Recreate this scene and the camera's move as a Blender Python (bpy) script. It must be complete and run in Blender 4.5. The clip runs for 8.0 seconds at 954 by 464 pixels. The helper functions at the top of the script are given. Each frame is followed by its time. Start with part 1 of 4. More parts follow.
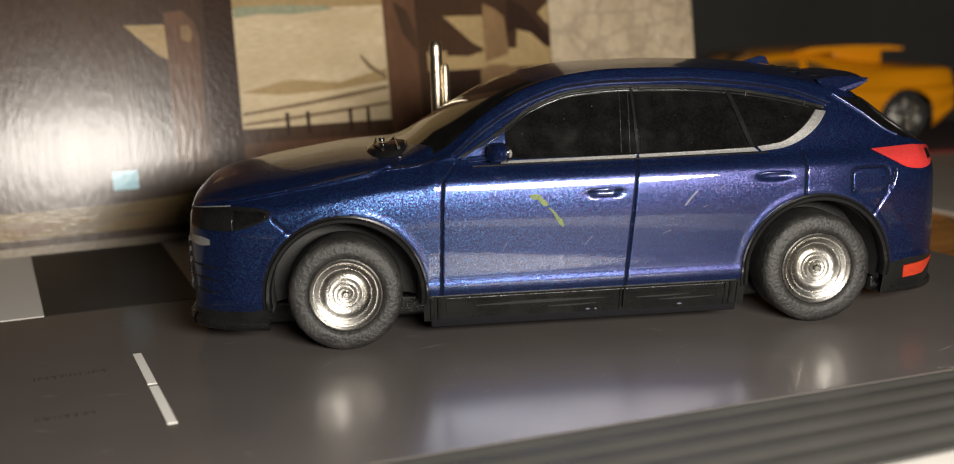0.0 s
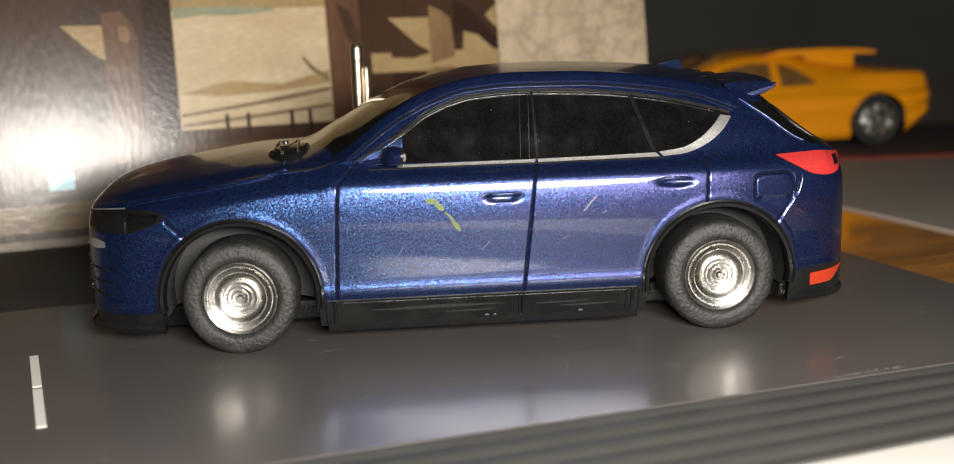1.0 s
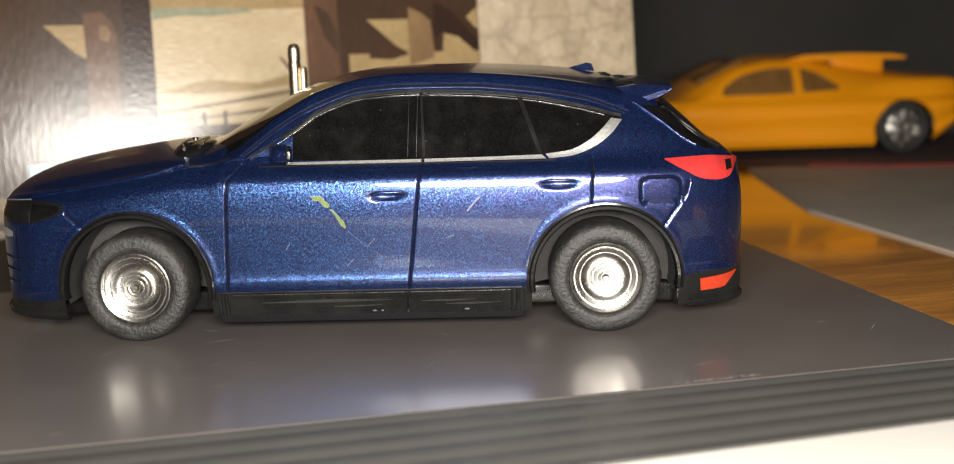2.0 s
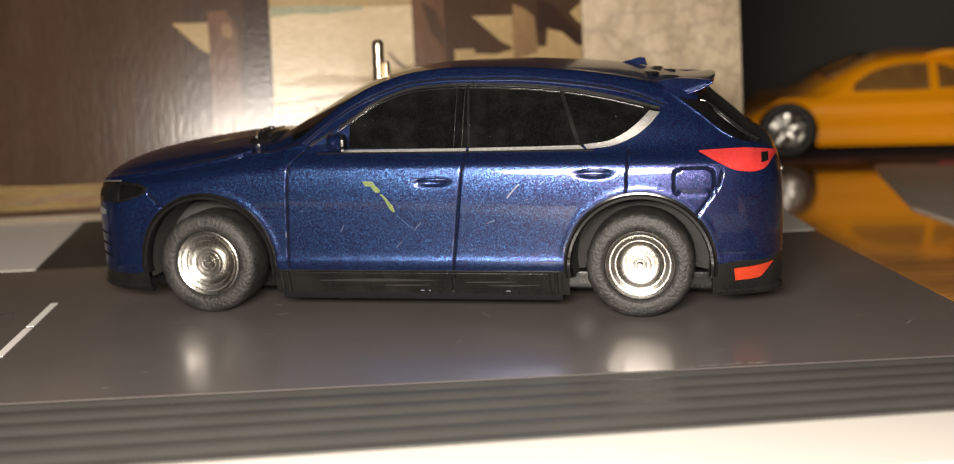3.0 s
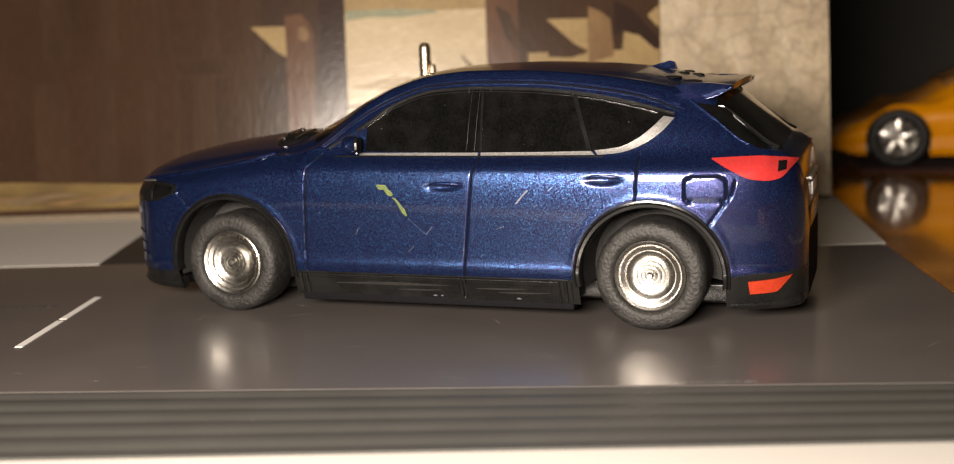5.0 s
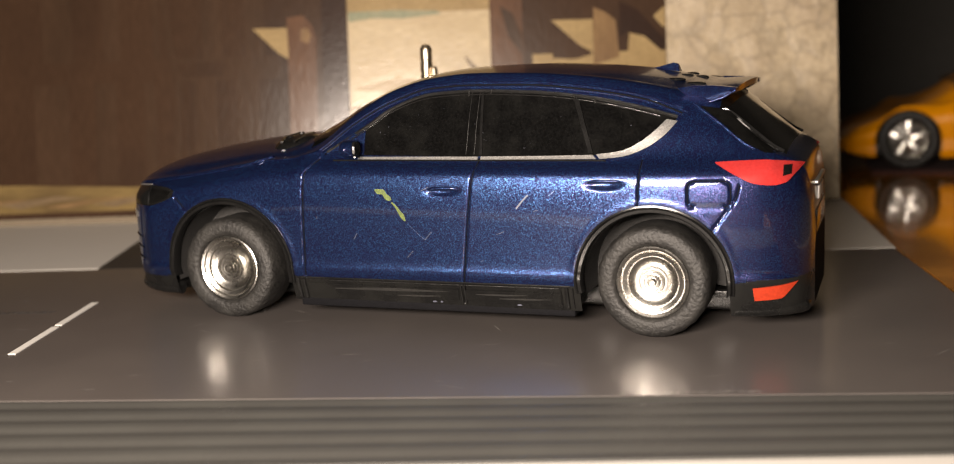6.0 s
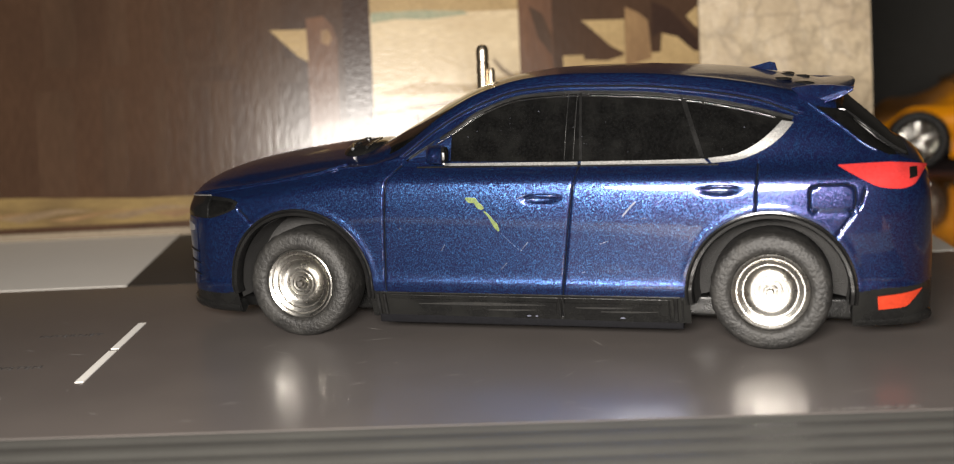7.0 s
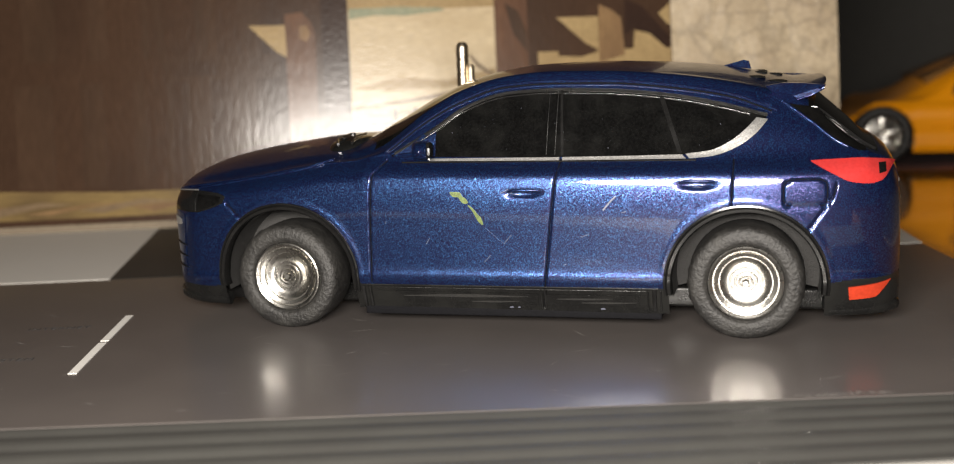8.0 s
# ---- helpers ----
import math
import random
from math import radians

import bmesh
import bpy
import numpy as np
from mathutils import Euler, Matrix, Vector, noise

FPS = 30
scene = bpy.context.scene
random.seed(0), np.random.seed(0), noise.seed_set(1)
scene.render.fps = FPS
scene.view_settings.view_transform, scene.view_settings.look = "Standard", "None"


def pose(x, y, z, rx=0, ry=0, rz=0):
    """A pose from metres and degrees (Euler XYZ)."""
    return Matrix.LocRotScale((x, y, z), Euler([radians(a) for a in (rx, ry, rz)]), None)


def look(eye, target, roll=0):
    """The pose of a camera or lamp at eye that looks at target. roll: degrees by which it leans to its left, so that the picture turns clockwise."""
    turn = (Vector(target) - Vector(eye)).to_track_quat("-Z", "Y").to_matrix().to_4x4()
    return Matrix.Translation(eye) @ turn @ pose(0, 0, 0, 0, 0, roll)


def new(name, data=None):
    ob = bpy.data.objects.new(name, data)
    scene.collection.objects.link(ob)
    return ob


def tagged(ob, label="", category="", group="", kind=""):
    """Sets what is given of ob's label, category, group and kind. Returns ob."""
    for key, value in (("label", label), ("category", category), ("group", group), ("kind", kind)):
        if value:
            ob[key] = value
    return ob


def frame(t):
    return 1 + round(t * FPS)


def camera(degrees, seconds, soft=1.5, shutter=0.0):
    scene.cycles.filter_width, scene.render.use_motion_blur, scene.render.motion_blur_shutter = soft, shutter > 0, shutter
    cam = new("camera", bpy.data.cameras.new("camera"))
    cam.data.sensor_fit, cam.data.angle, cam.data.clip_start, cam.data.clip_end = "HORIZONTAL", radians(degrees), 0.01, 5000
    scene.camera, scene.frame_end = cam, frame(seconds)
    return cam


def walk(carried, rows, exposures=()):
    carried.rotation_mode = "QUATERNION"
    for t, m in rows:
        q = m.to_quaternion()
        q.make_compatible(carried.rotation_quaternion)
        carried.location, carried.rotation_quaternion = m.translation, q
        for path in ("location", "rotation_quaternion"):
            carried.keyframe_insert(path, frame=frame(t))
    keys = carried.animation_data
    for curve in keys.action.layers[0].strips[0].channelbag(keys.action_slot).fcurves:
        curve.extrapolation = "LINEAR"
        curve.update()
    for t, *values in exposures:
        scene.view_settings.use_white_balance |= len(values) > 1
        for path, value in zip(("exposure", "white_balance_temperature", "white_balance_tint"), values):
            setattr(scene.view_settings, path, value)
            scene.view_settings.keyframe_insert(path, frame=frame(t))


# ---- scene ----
S = 0.01                       # the lines below are in centimetres
cam = camera(43.0, 8.0, soft=1.1)
cam.data.dof.use_dof, cam.data.dof.focus_distance, cam.data.dof.aperture_fstop = True, 0.195, 20.0
PATH = [
    (0, (-3.385, -20.87, 5.074), (-3.203, -18.91, 4.721), -2.1),
    (0.5, (-3.18, -20.88, 5.072), (-3.006, -18.919, 4.72), -2.2),
    (1, (-1.438, -20.875, 5.043), (-1.292, -18.912, 4.692), -1.9),
    (1.5, (0.345, -21.19, 5.062), (0.424, -19.223, 4.707), -1.9),
    (1.7, (1.111, -21.257, 4.98), (1.151, -19.287, 4.634), -1.7),
    (2.8, (4.458, -21.787, 4.904), (4.127, -19.844, 4.563), -1.9),
    (3, (4.823, -22.057, 4.879), (4.45, -20.121, 4.539), -1.9),
    (3.5, (5.685, -22.219, 4.847), (5.229, -20.301, 4.513), -1.9),
    (4, (6.675, -21.664, 4.817), (6.144, -19.765, 4.484), -1.9),
    (4.5, (7.227, -21.238, 4.78), (6.617, -19.362, 4.452), -1.8),
    (6, (7.412, -20.736, 4.804), (6.747, -18.878, 4.48), -2.1),
    (6.5, (5.81, -20.232, 4.855), (5.188, -18.36, 4.525), -2.3),
    (7, (4.373, -20.484, 4.794), (3.836, -18.584, 4.474), -2.3),
    (7.5, (4.166, -21.035, 4.873), (3.685, -19.123, 4.541), -2.1),
    (8, (4.191, -21.044, 4.899), (3.712, -19.131, 4.565), -2.1),
]
walk(cam, [(t, look(Vector(eye) * S, Vector(target) * S, roll)) for t, eye, target, roll in PATH],
     [(0, -0.06, 6500, 9.5), (0.5, -0.05, 6480, 9.5), (1.0, 0.18, 6380, 9), (1.5, 0.46, 6300, 8.5), (3.0, 0.25, 6800, 12.5), (4.0, 0.04, 6850, 13),
      (4.5, 0.12, 7000, 14), (6.0, 0.32, 7200, 16.5), (6.5, 0.3, 6620, 11.5), (7.0, 0.48, 6430, 10.5), (7.5, 0.36, 6450, 10.5), (8.0, 0.28, 6480, 10.5)])

# ---- light: a phone's flash in a dark room
world = bpy.data.worlds.new("world")
world.use_nodes = True
world.node_tree.nodes["Background"].inputs[0].default_value = (0.9, 0.85, 0.8, 1)
world.node_tree.nodes["Background"].inputs[1].default_value = 0.042
scene.world = world
flash = bpy.data.lights.new("flash", "AREA")
flash.shape, flash.size, flash.size_y = "ELLIPSE", 0.105, 0.032
flash.energy, flash.color = 1.32, (1.0, 0.93, 0.84)
new("flash", flash).matrix_world = look((0.029, -0.230, 0.064), (0.018, -0.02, 0.008))


# ---- materials
def material(name, color, rough=0.5, metal=0.0, grain=0.0, scale=1000.0, bump=0.0, stain=0.0, stain_scale=60.0,
             coat=0.0, coat_rough=0.05, spec=0.5, rough_var=0.0, second=None, stretch=(1, 1, 1)):
    m = bpy.data.materials.new(name)
    m.use_nodes = True
    nt = m.node_tree
    b = nt.nodes["Principled BSDF"]
    b.inputs["Roughness"].default_value = rough
    b.inputs["Metallic"].default_value = metal
    b.inputs["Coat Weight"].default_value = coat
    b.inputs["Coat Roughness"].default_value = coat_rough
    b.inputs["Specular IOR Level"].default_value = spec
    tc = nt.nodes.new("ShaderNodeTexCoord")
    mp = nt.nodes.new("ShaderNodeMapping")
    mp.inputs["Scale"].default_value = stretch
    nt.links.new(tc.outputs["Object"], mp.inputs[0])
    fine = nt.nodes.new("ShaderNodeTexNoise")
    fine.inputs["Scale"].default_value, fine.inputs["Detail"].default_value = scale, 3
    wide = nt.nodes.new("ShaderNodeTexNoise")
    wide.inputs["Scale"].default_value, wide.inputs["Detail"].default_value = stain_scale, 6
    for n in (fine, wide):
        nt.links.new(mp.outputs[0], n.inputs["Vector"])
    c = Vector(color)
    ramp = nt.nodes.new("ShaderNodeValToRGB")
    lo, hi = c * (1 - grain), c * (1 + grain)
    ramp.color_ramp.elements[0].color, ramp.color_ramp.elements[0].position = (*lo, 1), 0.3
    ramp.color_ramp.elements[1].color, ramp.color_ramp.elements[1].position = (*hi, 1), 0.7
    nt.links.new(fine.outputs[0], ramp.inputs[0])
    mix = nt.nodes.new("ShaderNodeMix")
    mix.data_type = "RGBA"
    r2 = nt.nodes.new("ShaderNodeValToRGB")
    r2.color_ramp.elements[0].position, r2.color_ramp.elements[1].position = 0.42, 0.68
    r2.color_ramp.elements[0].color, r2.color_ramp.elements[1].color = (0, 0, 0, 1), (stain, stain, stain, 1)
    nt.links.new(wide.outputs[0], r2.inputs[0])
    nt.links.new(r2.outputs[0], mix.inputs[0])
    nt.links.new(ramp.outputs[0], mix.inputs[6])
    mix.inputs[7].default_value = (*(second or tuple(c * 0.5)), 1)
    nt.links.new(mix.outputs[2], b.inputs["Base Color"])
    if rough_var:
        mr = nt.nodes.new("ShaderNodeMapRange")
        mr.inputs[3].default_value, mr.inputs[4].default_value = max(0.02, rough - rough_var), rough + rough_var
        nt.links.new(wide.outputs[0], mr.inputs[0])
        nt.links.new(mr.outputs[0], b.inputs["Roughness"])
    if bump:
        bp = nt.nodes.new("ShaderNodeBump")
        bp.inputs["Strength"].default_value, bp.inputs["Distance"].default_value = bump, 0.0002
        nt.links.new(fine.outputs[0], bp.inputs["Height"])
        nt.links.new(bp.outputs[0], b.inputs["Normal"])
        nt.links.new(bp.outputs[0], b.inputs["Coat Normal"])
    return m


def flake_paint(name, dark, light, rough=0.3, metal=0.6, flake=6500.0, tilt=0.2):
    """Metallic paint: fine bright flakes, each tilted its own way, under a clear coat."""
    m = bpy.data.materials.new(name)
    m.use_nodes = True
    nt = m.node_tree
    b = nt.nodes["Principled BSDF"]
    b.inputs["Metallic"].default_value, b.inputs["Roughness"].default_value = metal, rough
    b.inputs["Coat Weight"].default_value = 0.55
    tc = nt.nodes.new("ShaderNodeTexCoord")
    v = nt.nodes.new("ShaderNodeTexVoronoi")
    v.inputs["Scale"].default_value = flake
    nt.links.new(tc.outputs["Object"], v.inputs["Vector"])
    sep = nt.nodes.new("ShaderNodeSeparateColor")
    nt.links.new(v.outputs["Color"], sep.inputs[0])
    ramp = nt.nodes.new("ShaderNodeValToRGB")
    e = ramp.color_ramp.elements
    e[0].position, e[0].color = 0.6, (*dark, 1)
    e[1].position, e[1].color = 1.0, (*light, 1)
    nt.links.new(sep.outputs[0], ramp.inputs[0])
    nt.links.new(ramp.outputs[0], b.inputs["Base Color"])
    lean = nt.nodes.new("ShaderNodeVectorMath")
    lean.operation = "MULTIPLY_ADD"
    lean.inputs[1].default_value, lean.inputs[2].default_value = (2 * tilt,) * 3, (-tilt,) * 3
    nt.links.new(v.outputs["Color"], lean.inputs[0])
    geo = nt.nodes.new("ShaderNodeNewGeometry")
    add = nt.nodes.new("ShaderNodeVectorMath")
    nt.links.new(lean.outputs[0], add.inputs[0])
    nt.links.new(geo.outputs["Normal"], add.inputs[1])
    unit = nt.nodes.new("ShaderNodeVectorMath")
    unit.operation = "NORMALIZE"
    nt.links.new(add.outputs[0], unit.inputs[0])
    nt.links.new(unit.outputs[0], b.inputs["Normal"])
    peel = nt.nodes.new("ShaderNodeTexNoise")
    peel.inputs["Scale"].default_value, peel.inputs["Detail"].default_value = 700, 3
    nt.links.new(tc.outputs["Object"], peel.inputs["Vector"])
    bp = nt.nodes.new("ShaderNodeBump")
    bp.inputs["Strength"].default_value, bp.inputs["Distance"].default_value = 0.06, 0.0001
    nt.links.new(peel.outputs[0], bp.inputs["Height"])
    nt.links.new(bp.outputs[0], b.inputs["Coat Normal"])
    dust = nt.nodes.new("ShaderNodeTexNoise")
    dust.inputs["Scale"].default_value, dust.inputs["Detail"].default_value = 90, 8
    nt.links.new(tc.outputs["Object"], dust.inputs["Vector"])
    mr = nt.nodes.new("ShaderNodeMapRange")
    mr.inputs[1].default_value, mr.inputs[2].default_value = 0.3, 0.75
    mr.inputs[3].default_value, mr.inputs[4].default_value = 0.03, 0.07
    nt.links.new(dust.outputs[0], mr.inputs[0])
    nt.links.new(mr.outputs[0], b.inputs["Coat Roughness"])
    return m


BLUE = flake_paint("metallic_blue_paint", (0.0086, 0.0074, 0.045), (0.017, 0.076, 0.200), 0.29, 0.72, 13000.0, 0.12)
GLASS_BLACK = material("black_tinted_window", (0.003, 0.003, 0.003), 0.08, grain=0.4, scale=2500, stain=0.5, stain_scale=300,
                       second=(0.008, 0.008, 0.0075), rough_var=0.07)
GLOSS_BLACK = material("gloss_black_plastic", (0.006, 0.006, 0.006), 0.14, grain=0.3, scale=3000, stain=0.4, stain_scale=200,
                       second=(0.012, 0.012, 0.012), rough_var=0.05)
CLAD = material("black_cladding_plastic", (0.0065, 0.0065, 0.0065), 0.27, grain=0.4, scale=4000, bump=0.1, stain=0.6, stain_scale=180,
                second=(0.013, 0.013, 0.012), rough_var=0.1, spec=0.28)
MOULD = material("satin_black_moulding", (0.0065, 0.0065, 0.0065), 0.3, grain=0.4, scale=4000, bump=0.25, stain=0.5, stain_scale=400, second=(0.018, 0.018, 0.018), spec=0.45, rough_var=0.08)
LINER = material("grey_moulded_liner", (0.018, 0.0175, 0.017), 0.75, grain=0.35, scale=5000, bump=0.6, stain=0.4, stain_scale=250)
RUBBER = material("worn_tyre_rubber", (0.0085, 0.008, 0.0075), 0.62, grain=0.6, scale=1700, bump=1.0, stain=0.7, stain_scale=260,
                  second=(0.023, 0.022, 0.020), rough_var=0.12)
CHROME = material("turned_metal_rim", (0.50, 0.487, 0.457), 0.28, 1.0, grain=0.15, scale=4000, bump=0.12, stain=0.4, stain_scale=500,
                  second=(0.36, 0.345, 0.315), rough_var=0.12)
SILVER = material("silver_trim_paint", (0.44, 0.435, 0.425), 0.34, 0.75, grain=0.35, scale=5000, bump=0.3, stain=0.5, stain_scale=900,
                  second=(0.3, 0.3, 0.3))
SCUFF = material("scuffed_plastic", (0.012, 0.0115, 0.0105), 0.6, grain=0.5, scale=3500, stain=0.7, stain_scale=300, second=(0.009, 0.009, 0.009))
SEAM = material("dull_black_gap", (0.004, 0.004, 0.005), 0.8, grain=0.3, scale=4000, spec=0.1)
RED = material("red_lamp_paint", (0.34, 0.026, 0.025), 0.25, grain=0.1, scale=2500, stain=0.3, stain_scale=400, second=(0.4, 0.015, 0.012), coat=0.6)
ORANGE = material("orange_red_reflector", (0.36, 0.032, 0.012), 0.35, grain=0.15, scale=2500, stain=0.3, stain_scale=500)
CHIP = material("yellow_green_paint_smear", (0.078, 0.108, 0.022), 0.6, grain=0.35, scale=4000, bump=0.3, stain=0.5, stain_scale=900, second=(0.07, 0.10, 0.03))
SCRATCH = material("pale_scratch", (0.085, 0.09, 0.12), 0.5, grain=0.3, scale=4000)
DEVICE = material("dark_satin_plastic", (0.086, 0.077, 0.073), 0.42, grain=0.12, scale=6000, bump=0.06, stain=0.6, stain_scale=45,
                  second=(0.104, 0.092, 0.085), rough_var=0.06, spec=0.35, coat=0.27, coat_rough=0.11)
RIDGE = material("ribbed_dark_plastic", (0.047, 0.046, 0.042), 0.6, grain=0.15, scale=5000, bump=0.1, stain=0.4, stain_scale=90, second=(0.06, 0.06, 0.054))
WHITE = material("white_plastic", (0.54, 0.52, 0.485), 0.5, grain=0.03, scale=3000, stain=0.2, stain_scale=40, second=(0.6, 0.58, 0.54))
BAND = material("dark_band_plastic", (0.026, 0.025, 0.023), 0.5, grain=0.2, scale=3000, stain=0.3, stain_scale=80)
PRINT_WHITE = material("printed_white_bar", (0.74, 0.72, 0.68), 0.6, grain=0.05, scale=4000)
PRINT_GREY = material("printed_dark_lettering", (0.030, 0.028, 0.027), 0.7)
PEG = material("tarnished_metal", (0.55, 0.47, 0.36), 0.34, 1.0, grain=0.2, scale=3000, stain=0.6, stain_scale=300, second=(0.25, 0.2, 0.14))
SPECK = material("pale_dust", (0.24, 0.225, 0.21), 0.8, grain=0.3, scale=5000)


# ---- building helpers
def mesh_of(name, verts, faces, mat, smooth=True):
    me = bpy.data.meshes.new(name)
    me.from_pydata([tuple(float(c) * S for c in v) for v in verts], [], [tuple(int(i) for i in f) for f in faces])
    bm = bmesh.new()
    bm.from_mesh(me)
    bmesh.ops.remove_doubles(bm, verts=bm.verts, dist=1e-7)
    bmesh.ops.recalc_face_normals(bm, faces=bm.faces)
    bm.to_mesh(me)
    bm.free()
    me.materials.append(mat)
    if smooth:
        me.shade_smooth()
        me.set_sharp_from_angle(angle=radians(38))
    return me


def part(name, geo, mat, parent=None, label="", smooth=True, kind=""):
    """One mesh object from (verts, faces) in centimetres, under a thing."""
    ob = new(name, mesh_of(name, geo[0], geo[1], mat, smooth))
    ob.parent = parent
    return tagged(ob, label=label, kind=kind)


def thing(name, label, category, at=(0, 0, 0), turn=0.0, group="", kind=""):
    ob = new(name)
    ob.empty_display_size = 0.005
    ob.matrix_basis = pose(at[0] * S, at[1] * S, at[2] * S, 0, 0, turn)
    return tagged(ob, label, category, group, kind)


def join(*geos):
    verts, faces = [], []
    for v, f in geos:
        n = len(verts)
        verts += [tuple(p) for p in v]
        faces += [tuple(i + n for i in q) for q in f]
    return verts, faces


def moved(geo, m):
    return [tuple(m @ Vector(v)) for v in geo[0]], geo[1]


def box(x0, x1, y0, y1, z0, z1, r=0.0):
    bm = bmesh.new()
    bmesh.ops.create_cube(bm, size=1)
    for v in bm.verts:
        v.co = Vector(((x0 + x1) / 2 + v.co.x * (x1 - x0), (y0 + y1) / 2 + v.co.y * (y1 - y0), (z0 + z1) / 2 + v.co.z * (z1 - z0)))
    if r:
        bmesh.ops.bevel(bm, geom=bm.edges[:], offset=r, segments=3, affect="EDGES", profile=0.5)
    bm.verts.ensure_lookup_table()
    out = [tuple(v.co) for v in bm.verts], [tuple(v.index for v in f.verts) for f in bm.faces]
    bm.free()
    return out


def prism(outline, z0, z1):
    """An upright plate of the outline (x, y)."""
    n = len(outline)
    v = [(x, y, z0) for x, y in outline] + [(x, y, z1) for x, y in outline]
    f = [tuple(range(n))[::-1], tuple(range(n, 2 * n))] + [(i, (i + 1) % n, n + (i + 1) % n, n + i) for i in range(n)]
    return v, f


def lathe(profile, steps=72):
    """Turned about the y axis from (radius, y)."""
    v, f, n = [], [], len(profile)
    for k in range(steps):
        a = 2 * math.pi * k / steps
        v += [(r * math.cos(a), y, r * math.sin(a)) for r, y in profile]
    for k in range(steps):
        for i in range(n - 1):
            a, b = k * n + i, (k + 1) % steps * n + i
            f.append((a, b, b + 1, a + 1))
    return v, f


def tube(points, r, sides=8, flat=1.0):
    """A round bar along points; its ends are closed."""
    v, f = [], []
    pts = [Vector(p) for p in points]
    for i, p in enumerate(pts):
        d = (pts[min(i + 1, len(pts) - 1)] - pts[max(i - 1, 0)]).normalized()
        a = d.cross(Vector((0, 1, 0)) if abs(d.y) < 0.9 else Vector((0, 0, 1))).normalized()
        b = d.cross(a)
        rr = r(i / (len(pts) - 1)) if callable(r) else r
        for k in range(sides):
            w = 2 * math.pi * k / sides
            v.append(tuple(p + a * rr * math.cos(w) + b * rr * flat * math.sin(w)))
    for i in range(len(pts) - 1):
        for k in range(sides):
            f.append((i * sides + k, i * sides + (k + 1) % sides, (i + 1) * sides + (k + 1) % sides, (i + 1) * sides + k))
    f += [tuple(range(sides)), tuple(range(len(v) - sides, len(v)))]
    return v, f


def curve(knots):
    """A smooth function through (x, value) knots (monotone cubic)."""
    xs, ys = np.array([k[0] for k in knots], float), np.array([k[1] for k in knots], float)
    h, d = np.diff(xs), np.diff(ys) / np.diff(xs)
    m = np.zeros(len(xs))
    m[0], m[-1] = d[0], d[-1]
    for i in range(1, len(xs) - 1):
        if d[i - 1] * d[i] > 0:
            w1, w2 = 2 * h[i] + h[i - 1], h[i] + 2 * h[i - 1]
            m[i] = (w1 + w2) / (w1 / d[i - 1] + w2 / d[i])

    def at(x):
        x = np.clip(x, xs[0], xs[-1])
        i = np.clip(np.searchsorted(xs, x) - 1, 0, len(xs) - 2)
        t = (x - xs[i]) / h[i]
        return ((2 * t**3 - 3 * t**2 + 1) * ys[i] + (t**3 - 2 * t**2 + t) * h[i] * m[i]
                + (-2 * t**3 + 3 * t**2) * ys[i + 1] + (t**3 - t**2) * h[i] * m[i + 1])
    return at


def spline(points, n):
    """n points along a smooth line through the given ones."""
    p = np.array(points, float)
    s = np.r_[0, np.cumsum(np.linalg.norm(np.diff(p, axis=0), axis=1))]
    q = np.linspace(0, s[-1], n)
    return np.array([curve(list(zip(s, p[:, k])))(q) for k in range(p.shape[1])]).T


class Shell:
    """A car's skin: stations along x, each with a section from the sill up the side to the roof's middle."""

    def __init__(self, xs, section, per=10):
        self.xs, self.rows = np.array(xs, float), []
        for x in xs:
            k = np.array(section(float(x)), float)
            e = np.vstack([2 * k[0] - k[1], k, k[-2] * [-1, 1]])
            out = []
            for i in range(1, len(e) - 2):
                for t in np.arange(per) / per:
                    a, b, c, d = e[i - 1], e[i], e[i + 1], e[i + 2]
                    out.append(0.5 * (2 * b + (c - a) * t + (2 * a - 5 * b + 4 * c - d) * t * t + (3 * b - a - 3 * c + d) * t**3))
            out.append(k[-1])
            self.rows.append(np.array(out))
        self.grid = np.array(self.rows)          # station, place in the section, (half width, height)
        self.per = per

    def side(self, x, z, upto):
        """The half width at (x, z) on the side."""
        i = int(np.clip(np.searchsorted(self.xs, x) - 1, 0, len(self.xs) - 2))
        t = (x - self.xs[i]) / (self.xs[i + 1] - self.xs[i])
        y = []
        for r in (self.grid[i], self.grid[i + 1]):
            r = r[:upto]
            zz = np.maximum.accumulate(r[:, 1]) + np.arange(len(r)) * 1e-6
            y.append(np.interp(z, zz, r[:, 0]))
        return float(y[0] + (y[1] - y[0]) * min(max(t, 0), 1))


